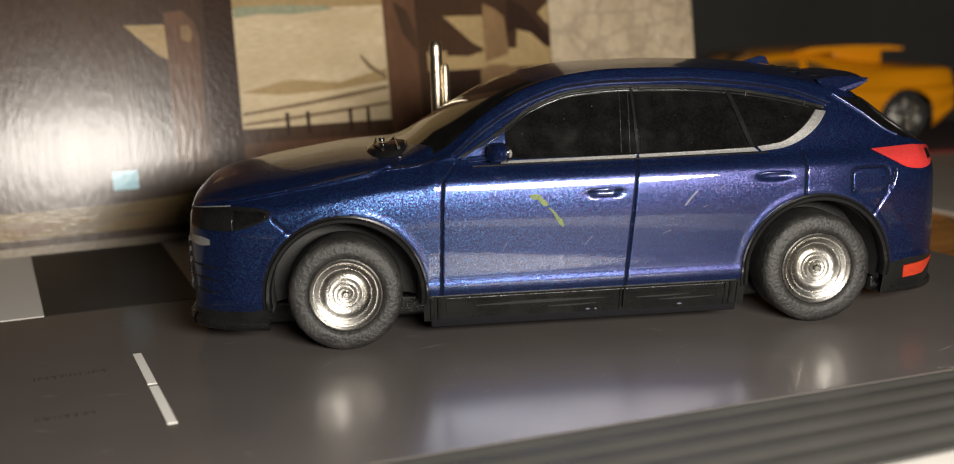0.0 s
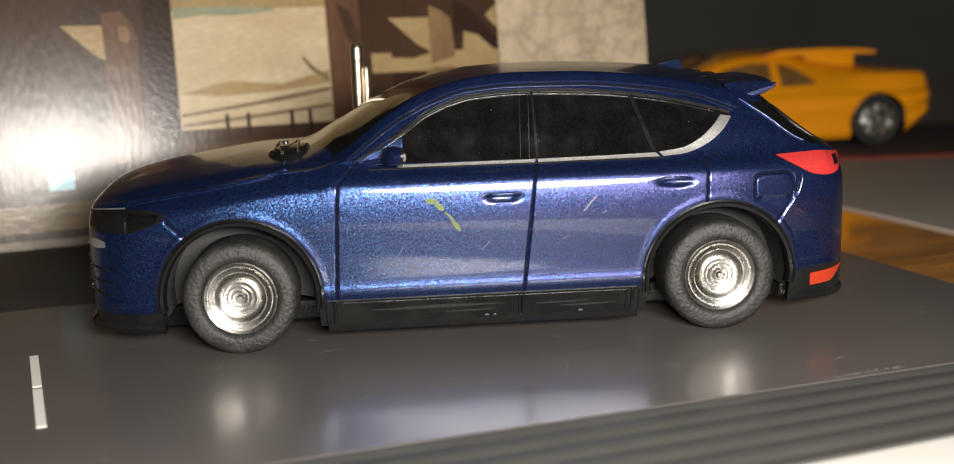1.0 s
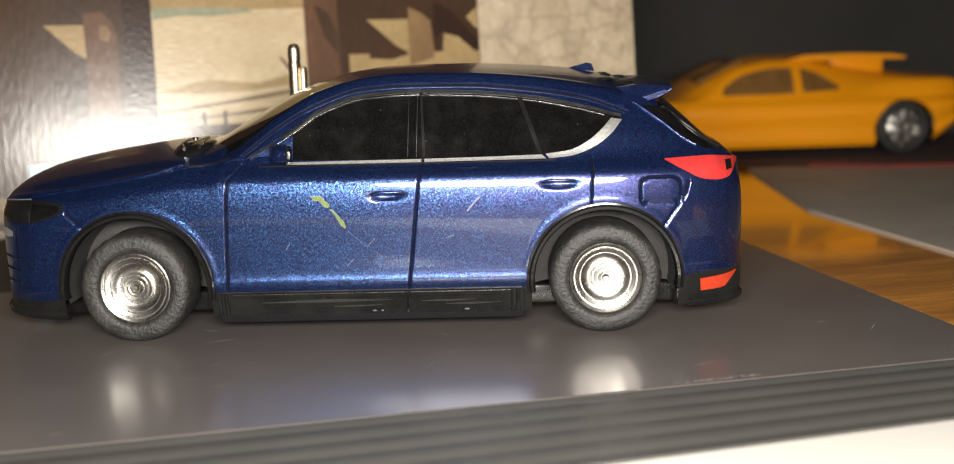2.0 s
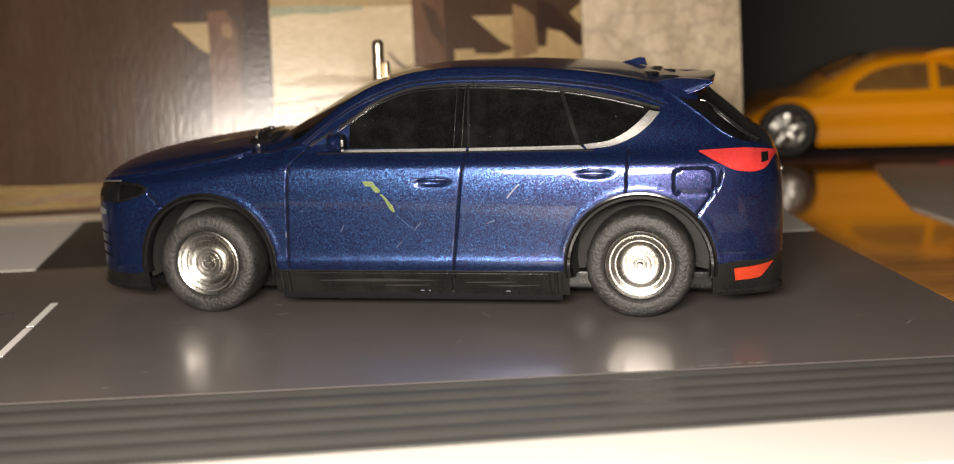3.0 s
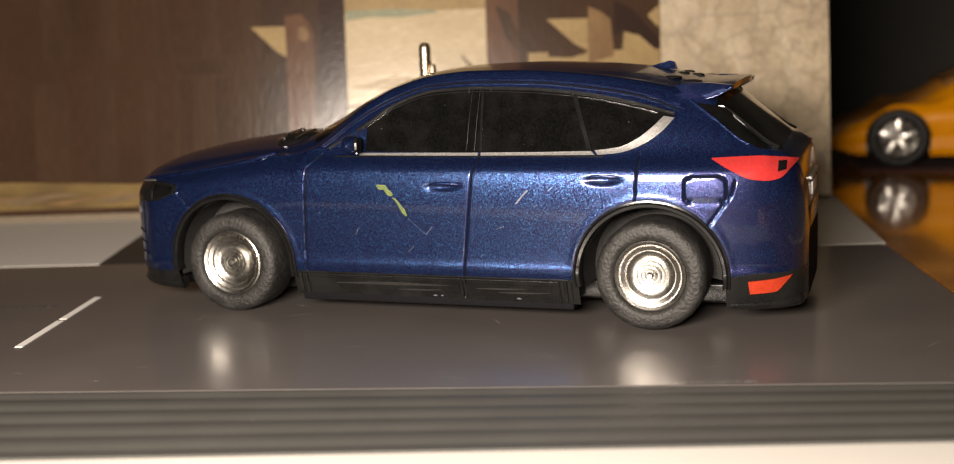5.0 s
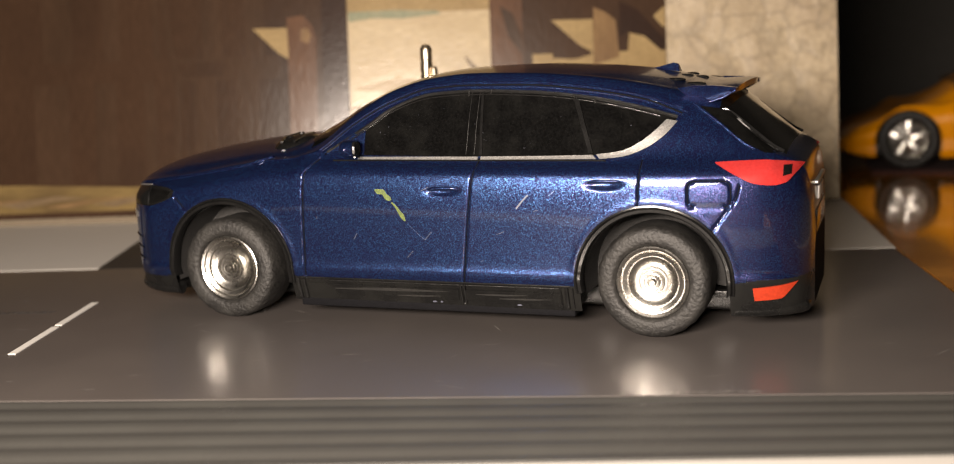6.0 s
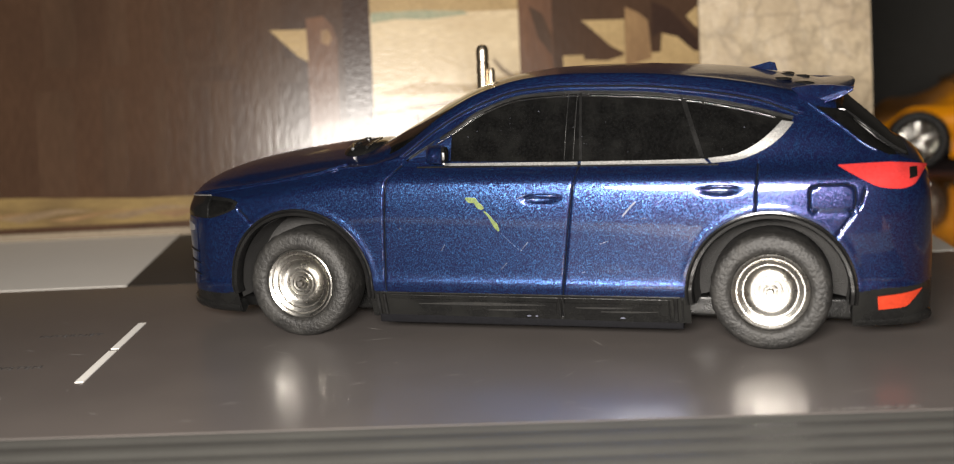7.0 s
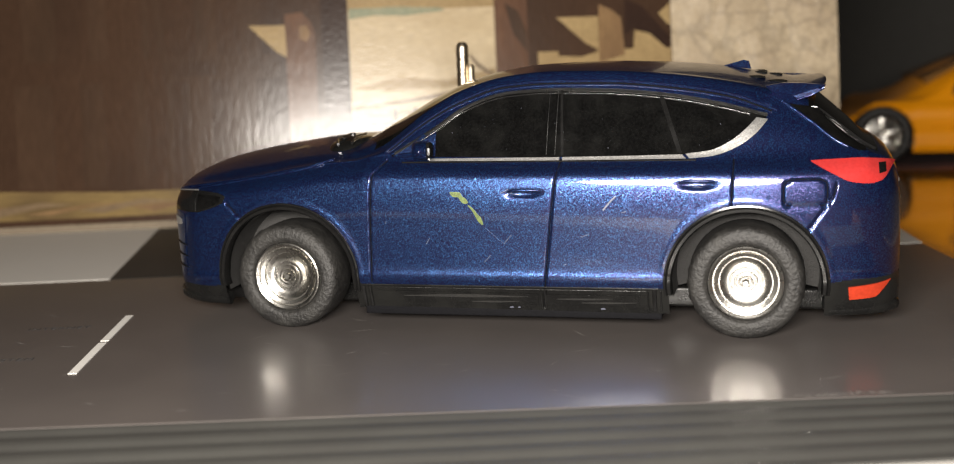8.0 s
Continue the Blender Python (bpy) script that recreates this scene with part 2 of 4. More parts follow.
def patch(shell, upto, low, high, n, m, off, thick=0.03, sign=-1):
    """A plate that follows the side between two lines of (x, z): its face stands off the skin."""
    a, b = spline(low, n), spline(high, n)
    v, f = [], []
    for layer in (off, off - thick):
        for i in range(n):
            for j in range(m):
                x, z = a[i] + (b[i] - a[i]) * j / (m - 1)
                v.append((x, sign * (shell.side(x, z, upto) + layer), z))
    for i in range(n - 1):
        for j in range(m - 1):
            k = i * m + j
            f += [(k, k + 1, k + m + 1, k + m), (k + n * m, k + n * m + m, k + n * m + m + 1, k + n * m + 1)]
    rim = [i * m for i in range(n)] + [(n - 1) * m + j for j in range(1, m)] + [i * m + m - 1 for i in range(n - 2, -1, -1)] + list(range(m - 2, 0, -1))
    f += [(rim[i], rim[(i + 1) % len(rim)], rim[(i + 1) % len(rim)] + n * m, rim[i] + n * m) for i in range(len(rim))]
    return v, f


def wheel(parent, x, y, z, r, rim_r, width, turn=0.0, spokes=0, flip=False):
    """A wheel with a rubber tyre on a turned metal rim with fine rings, its outer face towards -y."""
    m = Matrix.Translation((x, y, z)) @ Matrix.Rotation(radians(turn + (180 if flip else 0)), 4, "Z")
    w = width
    shape = [(rim_r * 0.97, 0.07), (rim_r * 1.02, 0.0), (rim_r + 0.03, -0.03), (rim_r + 0.07, -0.05), (rim_r + 0.11, -0.052), ((rim_r + r) / 2 + 0.05, -0.045), (r - 0.06, -0.02),
             (r - 0.022, 0.02), (r, 0.09), (r, 0.3), (r, w - 0.12), (r - 0.06, w), (rim_r, w)]
    tyre_geo = lathe(shape, 96)
    v = []
    rows = len(shape)
    for i, p in enumerate(tyre_geo[0]):               # uneven tread blocks
        k, j = divmod(i, rows)
        if j in (7, 8, 9) and (k // 2 + j) % 2:
            s = 1 - 0.014
            p = (p[0] * s, p[1], p[2] * s)
        v.append(p)
    drum = lathe([(0.0, w * 0.62), (rim_r * 0.9, w * 0.62), (rim_r * 0.95, w * 0.66), (rim_r * 0.95, w * 0.9), (0.0, w * 0.92)], 48)
    hub = part("wheel", moved(drum, m), CLAD, parent, "metal wheel with a black rubber tyre")
    part("tyre", moved((v, tyre_geo[1]), m), RUBBER, hub, "worn black rubber tyre")
    R = rim_r
    if spokes:
        face = [(0.0, 0.1), (R * 0.2, 0.1), (R * 0.22, 0.16), (R * 0.86, 0.3), (R * 0.88, 0.06), (R * 0.98, 0.0), (R, 0.06), (R, w * 0.8)]
    else:
        face = [(0.0, -0.025), (R * 0.07, -0.025), (R * 0.09, 0.0), (R * 0.10, 0.07), (R * 0.13, 0.07), (R * 0.14, 0.0), (R * 0.19, -0.005), (R * 0.21, 0.08), (R * 0.24, 0.08),
                (R * 0.25, 0.03), (R * 0.31, 0.025), (R * 0.33, 0.09), (R * 0.37, 0.09), (R * 0.38, 0.045), (R * 0.44, 0.04), (R * 0.46, 0.13), (R * 0.52, 0.13), (R * 0.60, 0.095),
                (R * 0.68, 0.07), (R * 0.685, 0.10), (R * 0.715, 0.10), (R * 0.72, 0.03), (R * 0.82, 0.005), (R * 0.845, 0.06), (R * 0.875, 0.06), (R * 0.88, 0.01), (R * 0.95, -0.012), (R * 0.985, 0.0), (R, 0.05), (R, w * 0.8)]
    part("rim", moved(lathe(face, 96), m), CHROME, hub, "bright turned metal rim with rings")
    for k in range(spokes):
        a = Matrix.Rotation(2 * math.pi * k / spokes, 4, "Y")
        part("spoke", moved(moved(box(-R * 0.13, R * 0.13, -0.02, 0.14, R * 0.12, R * 0.9, 0.02), a), m), CHROME, hub)
    return hub


# ---- device that the cars stand on, turned against the car
TURN = 16.7
device = thing("network_device", "dark satin plastic box with white rear and ribbed front edge", "router", turn=TURN)


def skewed(geo):
    """The device's right end stands a little askew."""
    return [(u - 0.25 + 0.055 * v if u > 8 else u, v, z) for u, v, z in geo[0]], geo[1]


def front_v(u):
    """Where the ribbed strip begins: the top's front edge runs a little askew."""
    return -6.36 - 0.04 * u


def wedge(u0, u1, drop=0.0):
    """A piece of the rear cover, which rises gently towards the back."""
    v0, v1 = 3.65, 8.9
    top = [(v0, -drop), (v0 + 0.02, 0.012 - drop), (v1, 0.25 - drop), (v1 + 3, 0.25 - drop)]
    n = len(top)
    v = [(u, b, z) for u in (u0, u1) for b, z in top] + [(u, b, -1.5) for u in (u0, u1) for b in (v0, v1 + 3)]
    f = [(i, i + 1, n + i + 1, n + i) for i in range(n - 1)] + [(0, n, 2 * n + 2, 2 * n), (n - 1, 2 * n - 1, 2 * n + 3, 2 * n + 1), tuple(range(n)) + (2 * n + 1, 2 * n), tuple(range(n, 2 * n)) + (2 * n + 3, 2 * n + 2)]
    return v, f


top_v, top_f = box(-19, 8.7, -6.0, 3.65, -1.5, 0.0, 0.03)
part("top_cover", skewed(([(u, b + (front_v(u) + 6.0 if b < -5 else 0), z) for u, b, z in top_v], top_f)), DEVICE, device, "dark grey satin top with fine scratches and dust", smooth=False)
rows = []
for i in range(161):                              # shallow ribs along the front
    q = i / 160
    rib = 0.026 * (0.5 - 0.5 * math.cos(2 * math.pi * q * 5)) ** 1.5
    rows.append((q, -0.01 - 0.04 * q**2.5 - rib))
n = len(rows)
ridge_v = [(u, front_v(u) + (-8.72 - front_v(u)) * q, z) for u in (-19, 8.7) for q, z in rows] + [(u, b, -1.5) for u in (-19, 8.7) for b in (front_v(u), -8.72)]
ridge_f = [(i, i + 1, n + i + 1, n + i) for i in range(n - 1)] + [(n - 1, 2 * n + 1, 2 * n + 3, 2 * n - 1), tuple(range(n)) + (2 * n + 1, 2 * n), tuple(range(n, 2 * n)) + (2 * n + 3, 2 * n + 2)]
part("ribbed_edge", skewed((ridge_v, ridge_f)), RIDGE, device, "ribbed dark plastic front edge")
part("base", skewed(box(-19, 8.7, -10.4, -8.72, -1.5, -0.07, 0.04)), WHITE, device, "off-white base showing before the ribs", smooth=False)
part("rear_cover", wedge(-19, -8.55), WHITE, device, "off-white rear cover", smooth=False)
part("dark_band", wedge(-8.55, -5.75, 0.006), BAND, device, "black band across the rear cover", smooth=False)
part("rear_cover", skewed(wedge(-5.75, 8.7)), WHITE, device, "off-white rear cover", smooth=False)
part("light_bar", box(-7.41, -7.28, -1.63, 0.17, 0.001, 0.012), PRINT_WHITE, device, "white status light bar")
part("light_bar", box(-7.41, -7.28, -3.56, -1.76, 0.001, 0.012), PRINT_WHITE, device, "white status light bar")
for word, at in (("INTERNET", (-8.93, -0.62)), ("SYSTEM", (-9.0, -2.64))):
    cu = bpy.data.curves.new("lettering", "FONT")
    cu.body, cu.size, cu.extrude, cu.space_character = word, 0.215 * S, 0.00002, 1.12
    cu.materials.append(PRINT_GREY)
    t = new("lettering", cu)
    t.parent = device
    t.matrix_basis = pose(at[0] * S, at[1] * S, 0.004 * S)
    tagged(t, label="small dark printed word " + word)
rng = random.Random(4)
dust_v, dust_f = [], []
for i in range(190):
    u, v = rng.uniform(-9, 8.4), rng.uniform(-5.9, 3.2)
    long, a, w = (rng.uniform(0.12, 0.6), rng.gauss(0.0, 0.5), 0.008) if i % 3 == 0 else (rng.uniform(0.012, 0.035), rng.uniform(0, 3), rng.uniform(0.005, 0.012))
    c, s = math.cos(a), math.sin(a)
    k = len(dust_v)
    dust_v += [(u + p * long / 2 * c - q * w * s, v + p * long / 2 * s + q * w * c, 0.006) for p, q in ((-1, 0), (0, -1), (1, 0), (0, 1))]
    dust_f.append((k, k + 1, k + 2, k + 3))
for i in range(60):                               # a dusty rub mark beside the ribs
    u = rng.uniform(2.7, 4.0)
    b, w, c = -6.36 - 0.04 * (u - 2.7) + rng.gauss(0, 0.03), rng.uniform(0.008, 0.02), rng.uniform(0.01, 0.05)
    k = len(dust_v)
    dust_v += [(u - c, b, 0.006), (u, b - w, 0.006), (u + c, b, 0.006), (u, b + w, 0.006)]
    dust_f.append((k, k + 1, k + 2, k + 3))
part("dust_and_scratches", (dust_v, dust_f), SPECK, device, "fine pale scratches and dust", kind="stuff")


# ---- the blue toy car; it faces -x
HUB_F, HUB_R, HUB_Z = -3.75, 3.75, 0.86
half_w = curve([(-6.22, 1.2), (-6.15, 1.6), (-6.0, 1.92), (-5.75, 2.17), (-5.42, 2.37), (-4.8, 2.5), (-4.0, 2.57), (-3.0, 2.59), (0, 2.6), (3.0, 2.61), (3.9, 2.6),
                (4.7, 2.54), (5.3, 2.42), (5.65, 2.27), (5.88, 2.05), (6.0, 1.8), (6.07, 1.5), (6.09, 1.2)])
mid_z = curve([(-6.22, 2.15), (-6.17, 2.32), (-6.05, 2.46), (-5.9, 2.58), (-5.2, 2.78), (-4.37, 2.92), (-3.4, 3.03), (-2.92, 3.04), (-2.21, 3.38), (-1.55, 3.74), (-0.93, 4.0),
               (-0.3, 4.15), (0.3, 4.21), (1.4, 4.23), (2.4, 4.19), (3.3, 4.11), (3.9, 4.0), (4.5, 3.88), (4.75, 3.74), (5.0, 3.52), (5.3, 3.25), (5.62, 2.96),
               (5.8, 2.85), (5.97, 2.68), (6.05, 2.3), (6.09, 1.6)])
edge_z = curve([(-6.22, 2.05), (-6.1, 2.27), (-5.9, 2.35), (-5.64, 2.40), (-4.6, 2.54), (-3.05, 2.79), (-2.55, 2.83), (-2.21, 2.93), (-1.39, 3.5), (-0.76, 3.84), (-0.04, 4.03),
                (0.66, 4.09), (1.63, 4.07), (2.58, 3.99), (3.5, 3.84), (4.05, 3.72), (4.5, 3.6), (4.8, 3.45), (5.2, 3.14), (5.55, 2.88), (5.8, 2.76), (5.97, 2.58),
                (6.05, 2.2), (6.09, 1.5)])
edge_y = curve([(-6.22, 1.0), (-6.0, 1.7), (-5.6, 1.98), (-5.0, 2.08), (-3.0, 2.12), (-2.4, 2.08), (-1.4, 1.93), (-0.6, 1.82), (1.0, 1.8), (3.0, 1.75), (4.2, 1.66), (5.0, 1.66),
                (5.6, 1.78), (5.9, 1.7), (6.05, 1.3), (6.09, 1.0)])


def blue_section(x):
    w, zm, ze, ye = float(half_w(x)), float(mid_z(x)), float(edge_z(x)), float(edge_y(x))
    s = min(1.0, (ze - 0.06 - 0.38) / (2.83 - 0.38))
    low = [(0.905, 0.35), (0.962, 0.76), (0.980, 0.93), (0.976, 1.10), (0.987, 1.6), (0.995, 2.05), (0.990, 2.42), (0.964, 2.62), (0.873, 2.83)]
    pts = [(w * p, 0.38 + (z - 0.38) * s) for p, z in low]
    y8, z8 = pts[-1]
    ye = min(ye, y8 - 0.08)
    pts.append(((y8 + ye) / 2 + 0.05, (z8 + ze) / 2))
    pts += [(ye, ze), (ye * 0.84, ze + 0.42 * (zm - ze)), (ye * 0.5, ze + 0.82 * (zm - ze)), (0.0, zm)]
    return pts


xs = np.unique(np.r_[np.linspace(-6.22, -5.6, 40), np.arange(-5.6, 5.6, 0.0135), np.linspace(5.6, 6.09, 40)])
skin = Shell(xs, blue_section, 10)
TOP = 10 * 10 + 1                # places of the section that belong to the side
SEAMS = [[(-1.97, 2.80), (-2.17, 2.58), (-2.20, 2.3), (-2.27, 0.8)], [(0.9, 2.80), (0.84, 2.5), (0.59, 0.42)], [(3.57, 2.78), (3.53, 1.98)],
         [(5.07, 2.40), (5.02, 2.2), (4.64, 1.66)], [(-4.80, 2.12), (-4.48, 1.82)],
         [(-5.7, 2.33), (-4.6, 2.50), (-3.1, 2.74)], [(-1.94, 2.92), (-1.39, 3.38), (-0.76, 3.72), (-0.04, 3.93), (0.66, 3.98), (1.63, 3.96), (2.58, 3.87), (3.5, 3.7), (4.1, 3.5)]]
cap = [(4.62 + 0.32 * math.copysign(abs(math.cos(a)) ** 0.45, math.cos(a)), 2.275 + 0.205 * math.copysign(abs(math.sin(a)) ** 0.45, math.sin(a)))
       for a in np.linspace(0, 2 * math.pi, 49)]
DISH = [(0.34, 2.305, 0.27, 0.058), (3.03, 2.435, 0.27, 0.058)]


def far_from(px, pz, line):
    """The distance of points to a line of (x, z)."""
    best = np.full(px.shape, 9.0)
    for (ax, az), (bx, bz) in zip(line[:-1], line[1:]):
        dx, dz = bx - ax, bz - az
        t = np.clip(((px - ax) * dx + (pz - az) * dz) / (dx * dx + dz * dz), 0, 1)
        best = np.minimum(best, np.hypot(px - ax - t * dx, pz - az - t * dz))
    return best


gx = np.repeat(skin.xs[:, None], skin.grid.shape[1], 1)
gy, gz = skin.grid[:, :, 0].copy(), skin.grid[:, :, 1]
side_part = np.arange(skin.grid.shape[1])[None, :] < TOP - 4
dent = np.zeros_like(gy)
for line in SEAMS + [cap]:
    far = far_from(gx, gz, line)
    groove = 0.034 * np.exp(-((far / 0.018) ** 2)) - 0.009 * np.exp(-(((far - 0.052) / 0.018) ** 2))
    dent = np.where(np.abs(groove) > np.abs(dent), groove, dent)
for cx, cz, a, b in DISH:
    dent = np.maximum(dent, 0.05 * np.exp(-(((gx - cx) / a) ** 2 + ((gz - cz + 0.02) / b) ** 2) ** 2))
for hub, lip in ((HUB_F, 1.19), (HUB_R, 1.16)):      # the fenders swell round the arches
    far = np.hypot(gx - hub, gz - HUB_Z)
    dent = dent - 0.014 * np.exp(-(((far - lip - 0.12) / 0.05) ** 2)) * np.clip((gz - HUB_Z) / 0.5, 0, 1)
gy = gy - dent * side_part
keep = ~(((np.hypot(gx - HUB_F, gz - HUB_Z) < 1.19) | (np.hypot(gx - HUB_R, gz - HUB_Z) < 1.16)
          | ((np.abs(gx - HUB_F) < 1.19) & (gz < HUB_Z)) | ((np.abs(gx - HUB_R) < 1.16) & (gz < HUB_Z))) & side_part)
clad_z = curve([(-6.22, 0.62), (-5.2, 0.66), (-4.9, 0.72), (-2.5, 0.78), (2.5, 0.76), (4.9, 0.88), (5.3, 0.93), (6.09, 0.95)])
front_glass = curve([(0, -2.92), (1.0, -2.75), (1.9, -2.28)])
front_top = curve([(0, -0.75), (1.0, -0.72), (1.8, -0.5)])
ns, nr = gy.shape
J = np.arange(nr)[None, :] + np.zeros((ns, 1))
glass_f = (J >= TOP + 2) & (gx > front_glass(gy)) & (gx < front_top(gy))
glass_r = (J >= TOP - 2) & (gx > 4.66) & (gx < 5.70)
lower = (gz < clad_z(gx)) & (J < 40)


def skin_part(select):
    """Both halves of the skin's faces that the grid of marks selects."""
    use = keep[:-1, :-1] & keep[1:, :-1] & keep[:-1, 1:] & keep[1:, 1:] & select[:-1, :-1]
    ii, jj = np.nonzero(use)
    q = np.stack([ii * nr + jj, (ii + 1) * nr + jj, (ii + 1) * nr + jj + 1, ii * nr + jj + 1], 1)
    used, inv = np.unique(q, return_inverse=True)
    inv = inv.reshape(q.shape)
    p = np.stack([gx.ravel()[used], -gy.ravel()[used], gz.ravel()[used]], 1)
    return np.vstack([p, p * [1, -1, 1]]), np.vstack([inv, inv[:, ::-1] + len(used)])


car = thing("toy_car", "metallic dark blue toy car with scratches on the dark box", "toy car")
body = part("body", skin_part(~(glass_f | glass_r | lower)), BLUE, car, "metallic dark blue painted body with seams")
part("windscreen", skin_part(glass_f), GLASS_BLACK, car, "dark glossy windscreen")
part("rear_window", skin_part(glass_r), GLASS_BLACK, car, "dark glossy rear window")
for name, x0, x1 in (("front_bumper_skirt", -7, HUB_F), ("sill", HUB_F, HUB_R), ("rear_bumper_skirt", HUB_R, 7)):
    for k in (0, 1):
        v, f = skin_part(lower & (gx > x0) & (gx < x1))
        h, n = len(f) // 2, len(v) // 2
        part(name, (v[k * n:(k + 1) * n], f[k * h:(k + 1) * h] - k * n), CLAD, car, "black plastic " + name.replace("_", " "))


def end_cap(i):
    r = [(skin.xs[i], -y, z) for y, z in zip(gy[i], gz[i])]
    v = r + [(x, -y, z) for x, y, z in r[::-1]]
    return v, [tuple(range(len(v)))]


part("nose", end_cap(0), GLOSS_BLACK, car, "black front face")
part("tail", end_cap(-1), SEAM, car, "black middle of the tailgate")
part("underbody", join(box(-5.9, 5.7, -1.5, 1.5, 0.26, 0.6, 0.05), box(-2.45, 2.45, -2.35, 2.35, 0.32, 0.6, 0.05), box(4.9, 5.7, -1.85, 1.85, 0.3, 0.6, 0.08)), CLAD, car, "black underbody")

for sign in (-1, 1):
    for line in SEAMS[:5] + [cap]:
        pts = spline(line, 60 if line is cap else 24)
        part("seam", tube([(x, sign * (skin.side(x, z, TOP) - 0.026), z) for x, z in pts], 0.009, 6), SEAM, body)

# wheel wells, arch lips, wheels
for hub, lip, a0, a1 in ((HUB_F, 1.19, -9, 188), (HUB_R, 1.16, -8, 189)):
    for sign in (-1, 1):
        arc = [radians(a) for a in np.linspace(a0, a1, 61)]
        rows = []
        for a in arc:
            x, z = hub + math.cos(a) * lip, HUB_Z + math.sin(a) * lip
            rows.append([(hub + math.cos(a) * q, sign * (skin.side(min(max(hub + math.cos(a) * max(q, lip + 0.01), -6.2), 6.05), max(HUB_Z + math.sin(a) * max(q, lip + 0.01), 0.4), TOP) + o), HUB_Z + math.sin(a) * q)
                         for q, o in ((lip - 0.04, -0.16), (lip - 0.035, 0.0), (lip - 0.015, 0.035), (lip + 0.03, 0.042), (lip + 0.048, 0.012), (lip + 0.062, 0.032), (lip + 0.088, 0.028), (lip + 0.102, -0.03))])
        m = len(rows[0])
        v = [p for r in rows for p in r]
        f = [(i * m + j, i * m + j + 1, (i + 1) * m + j + 1, (i + 1) * m + j) for i in range(len(rows) - 1) for j in range(m - 1)]
        part("wheel_arch", (v, f), GLOSS_BLACK, car, "black wheel arch lip")
        rows = [[(hub + math.cos(a) * q, sign * y, max(HUB_Z + math.sin(a) * q, 0.42)) for q, y in ((lip - 0.03, 2.34), (lip - 0.04, 1.5), (0.1, 1.45))] for a in (radians(b) for b in np.linspace(-12, 192, 49))]
        v = [p for r in rows for p in r]
        f = [(i * 3 + j, i * 3 + j + 1, i * 3 + j + 4, i * 3 + j + 3) for i in range(len(rows) - 1) for j in range(2)]
        part("wheel_well", (v, f), LINER, car, "dark moulded wheel well")
for hub, turn in ((HUB_F, 0.0), (HUB_R, 0.0)):
    wheel(car, hub, -2.53, 0.892, 0.892, 0.575, 0.8, turn)
    wheel(car, hub, 2.53, 0.892, 0.892, 0.575, 0.8, turn, flip=True)
for hub in (HUB_F, HUB_R):
    part("axle", tube([(hub, -2.0, 0.85), (hub, 2.0, 0.85)], 0.1), CHROME, car)

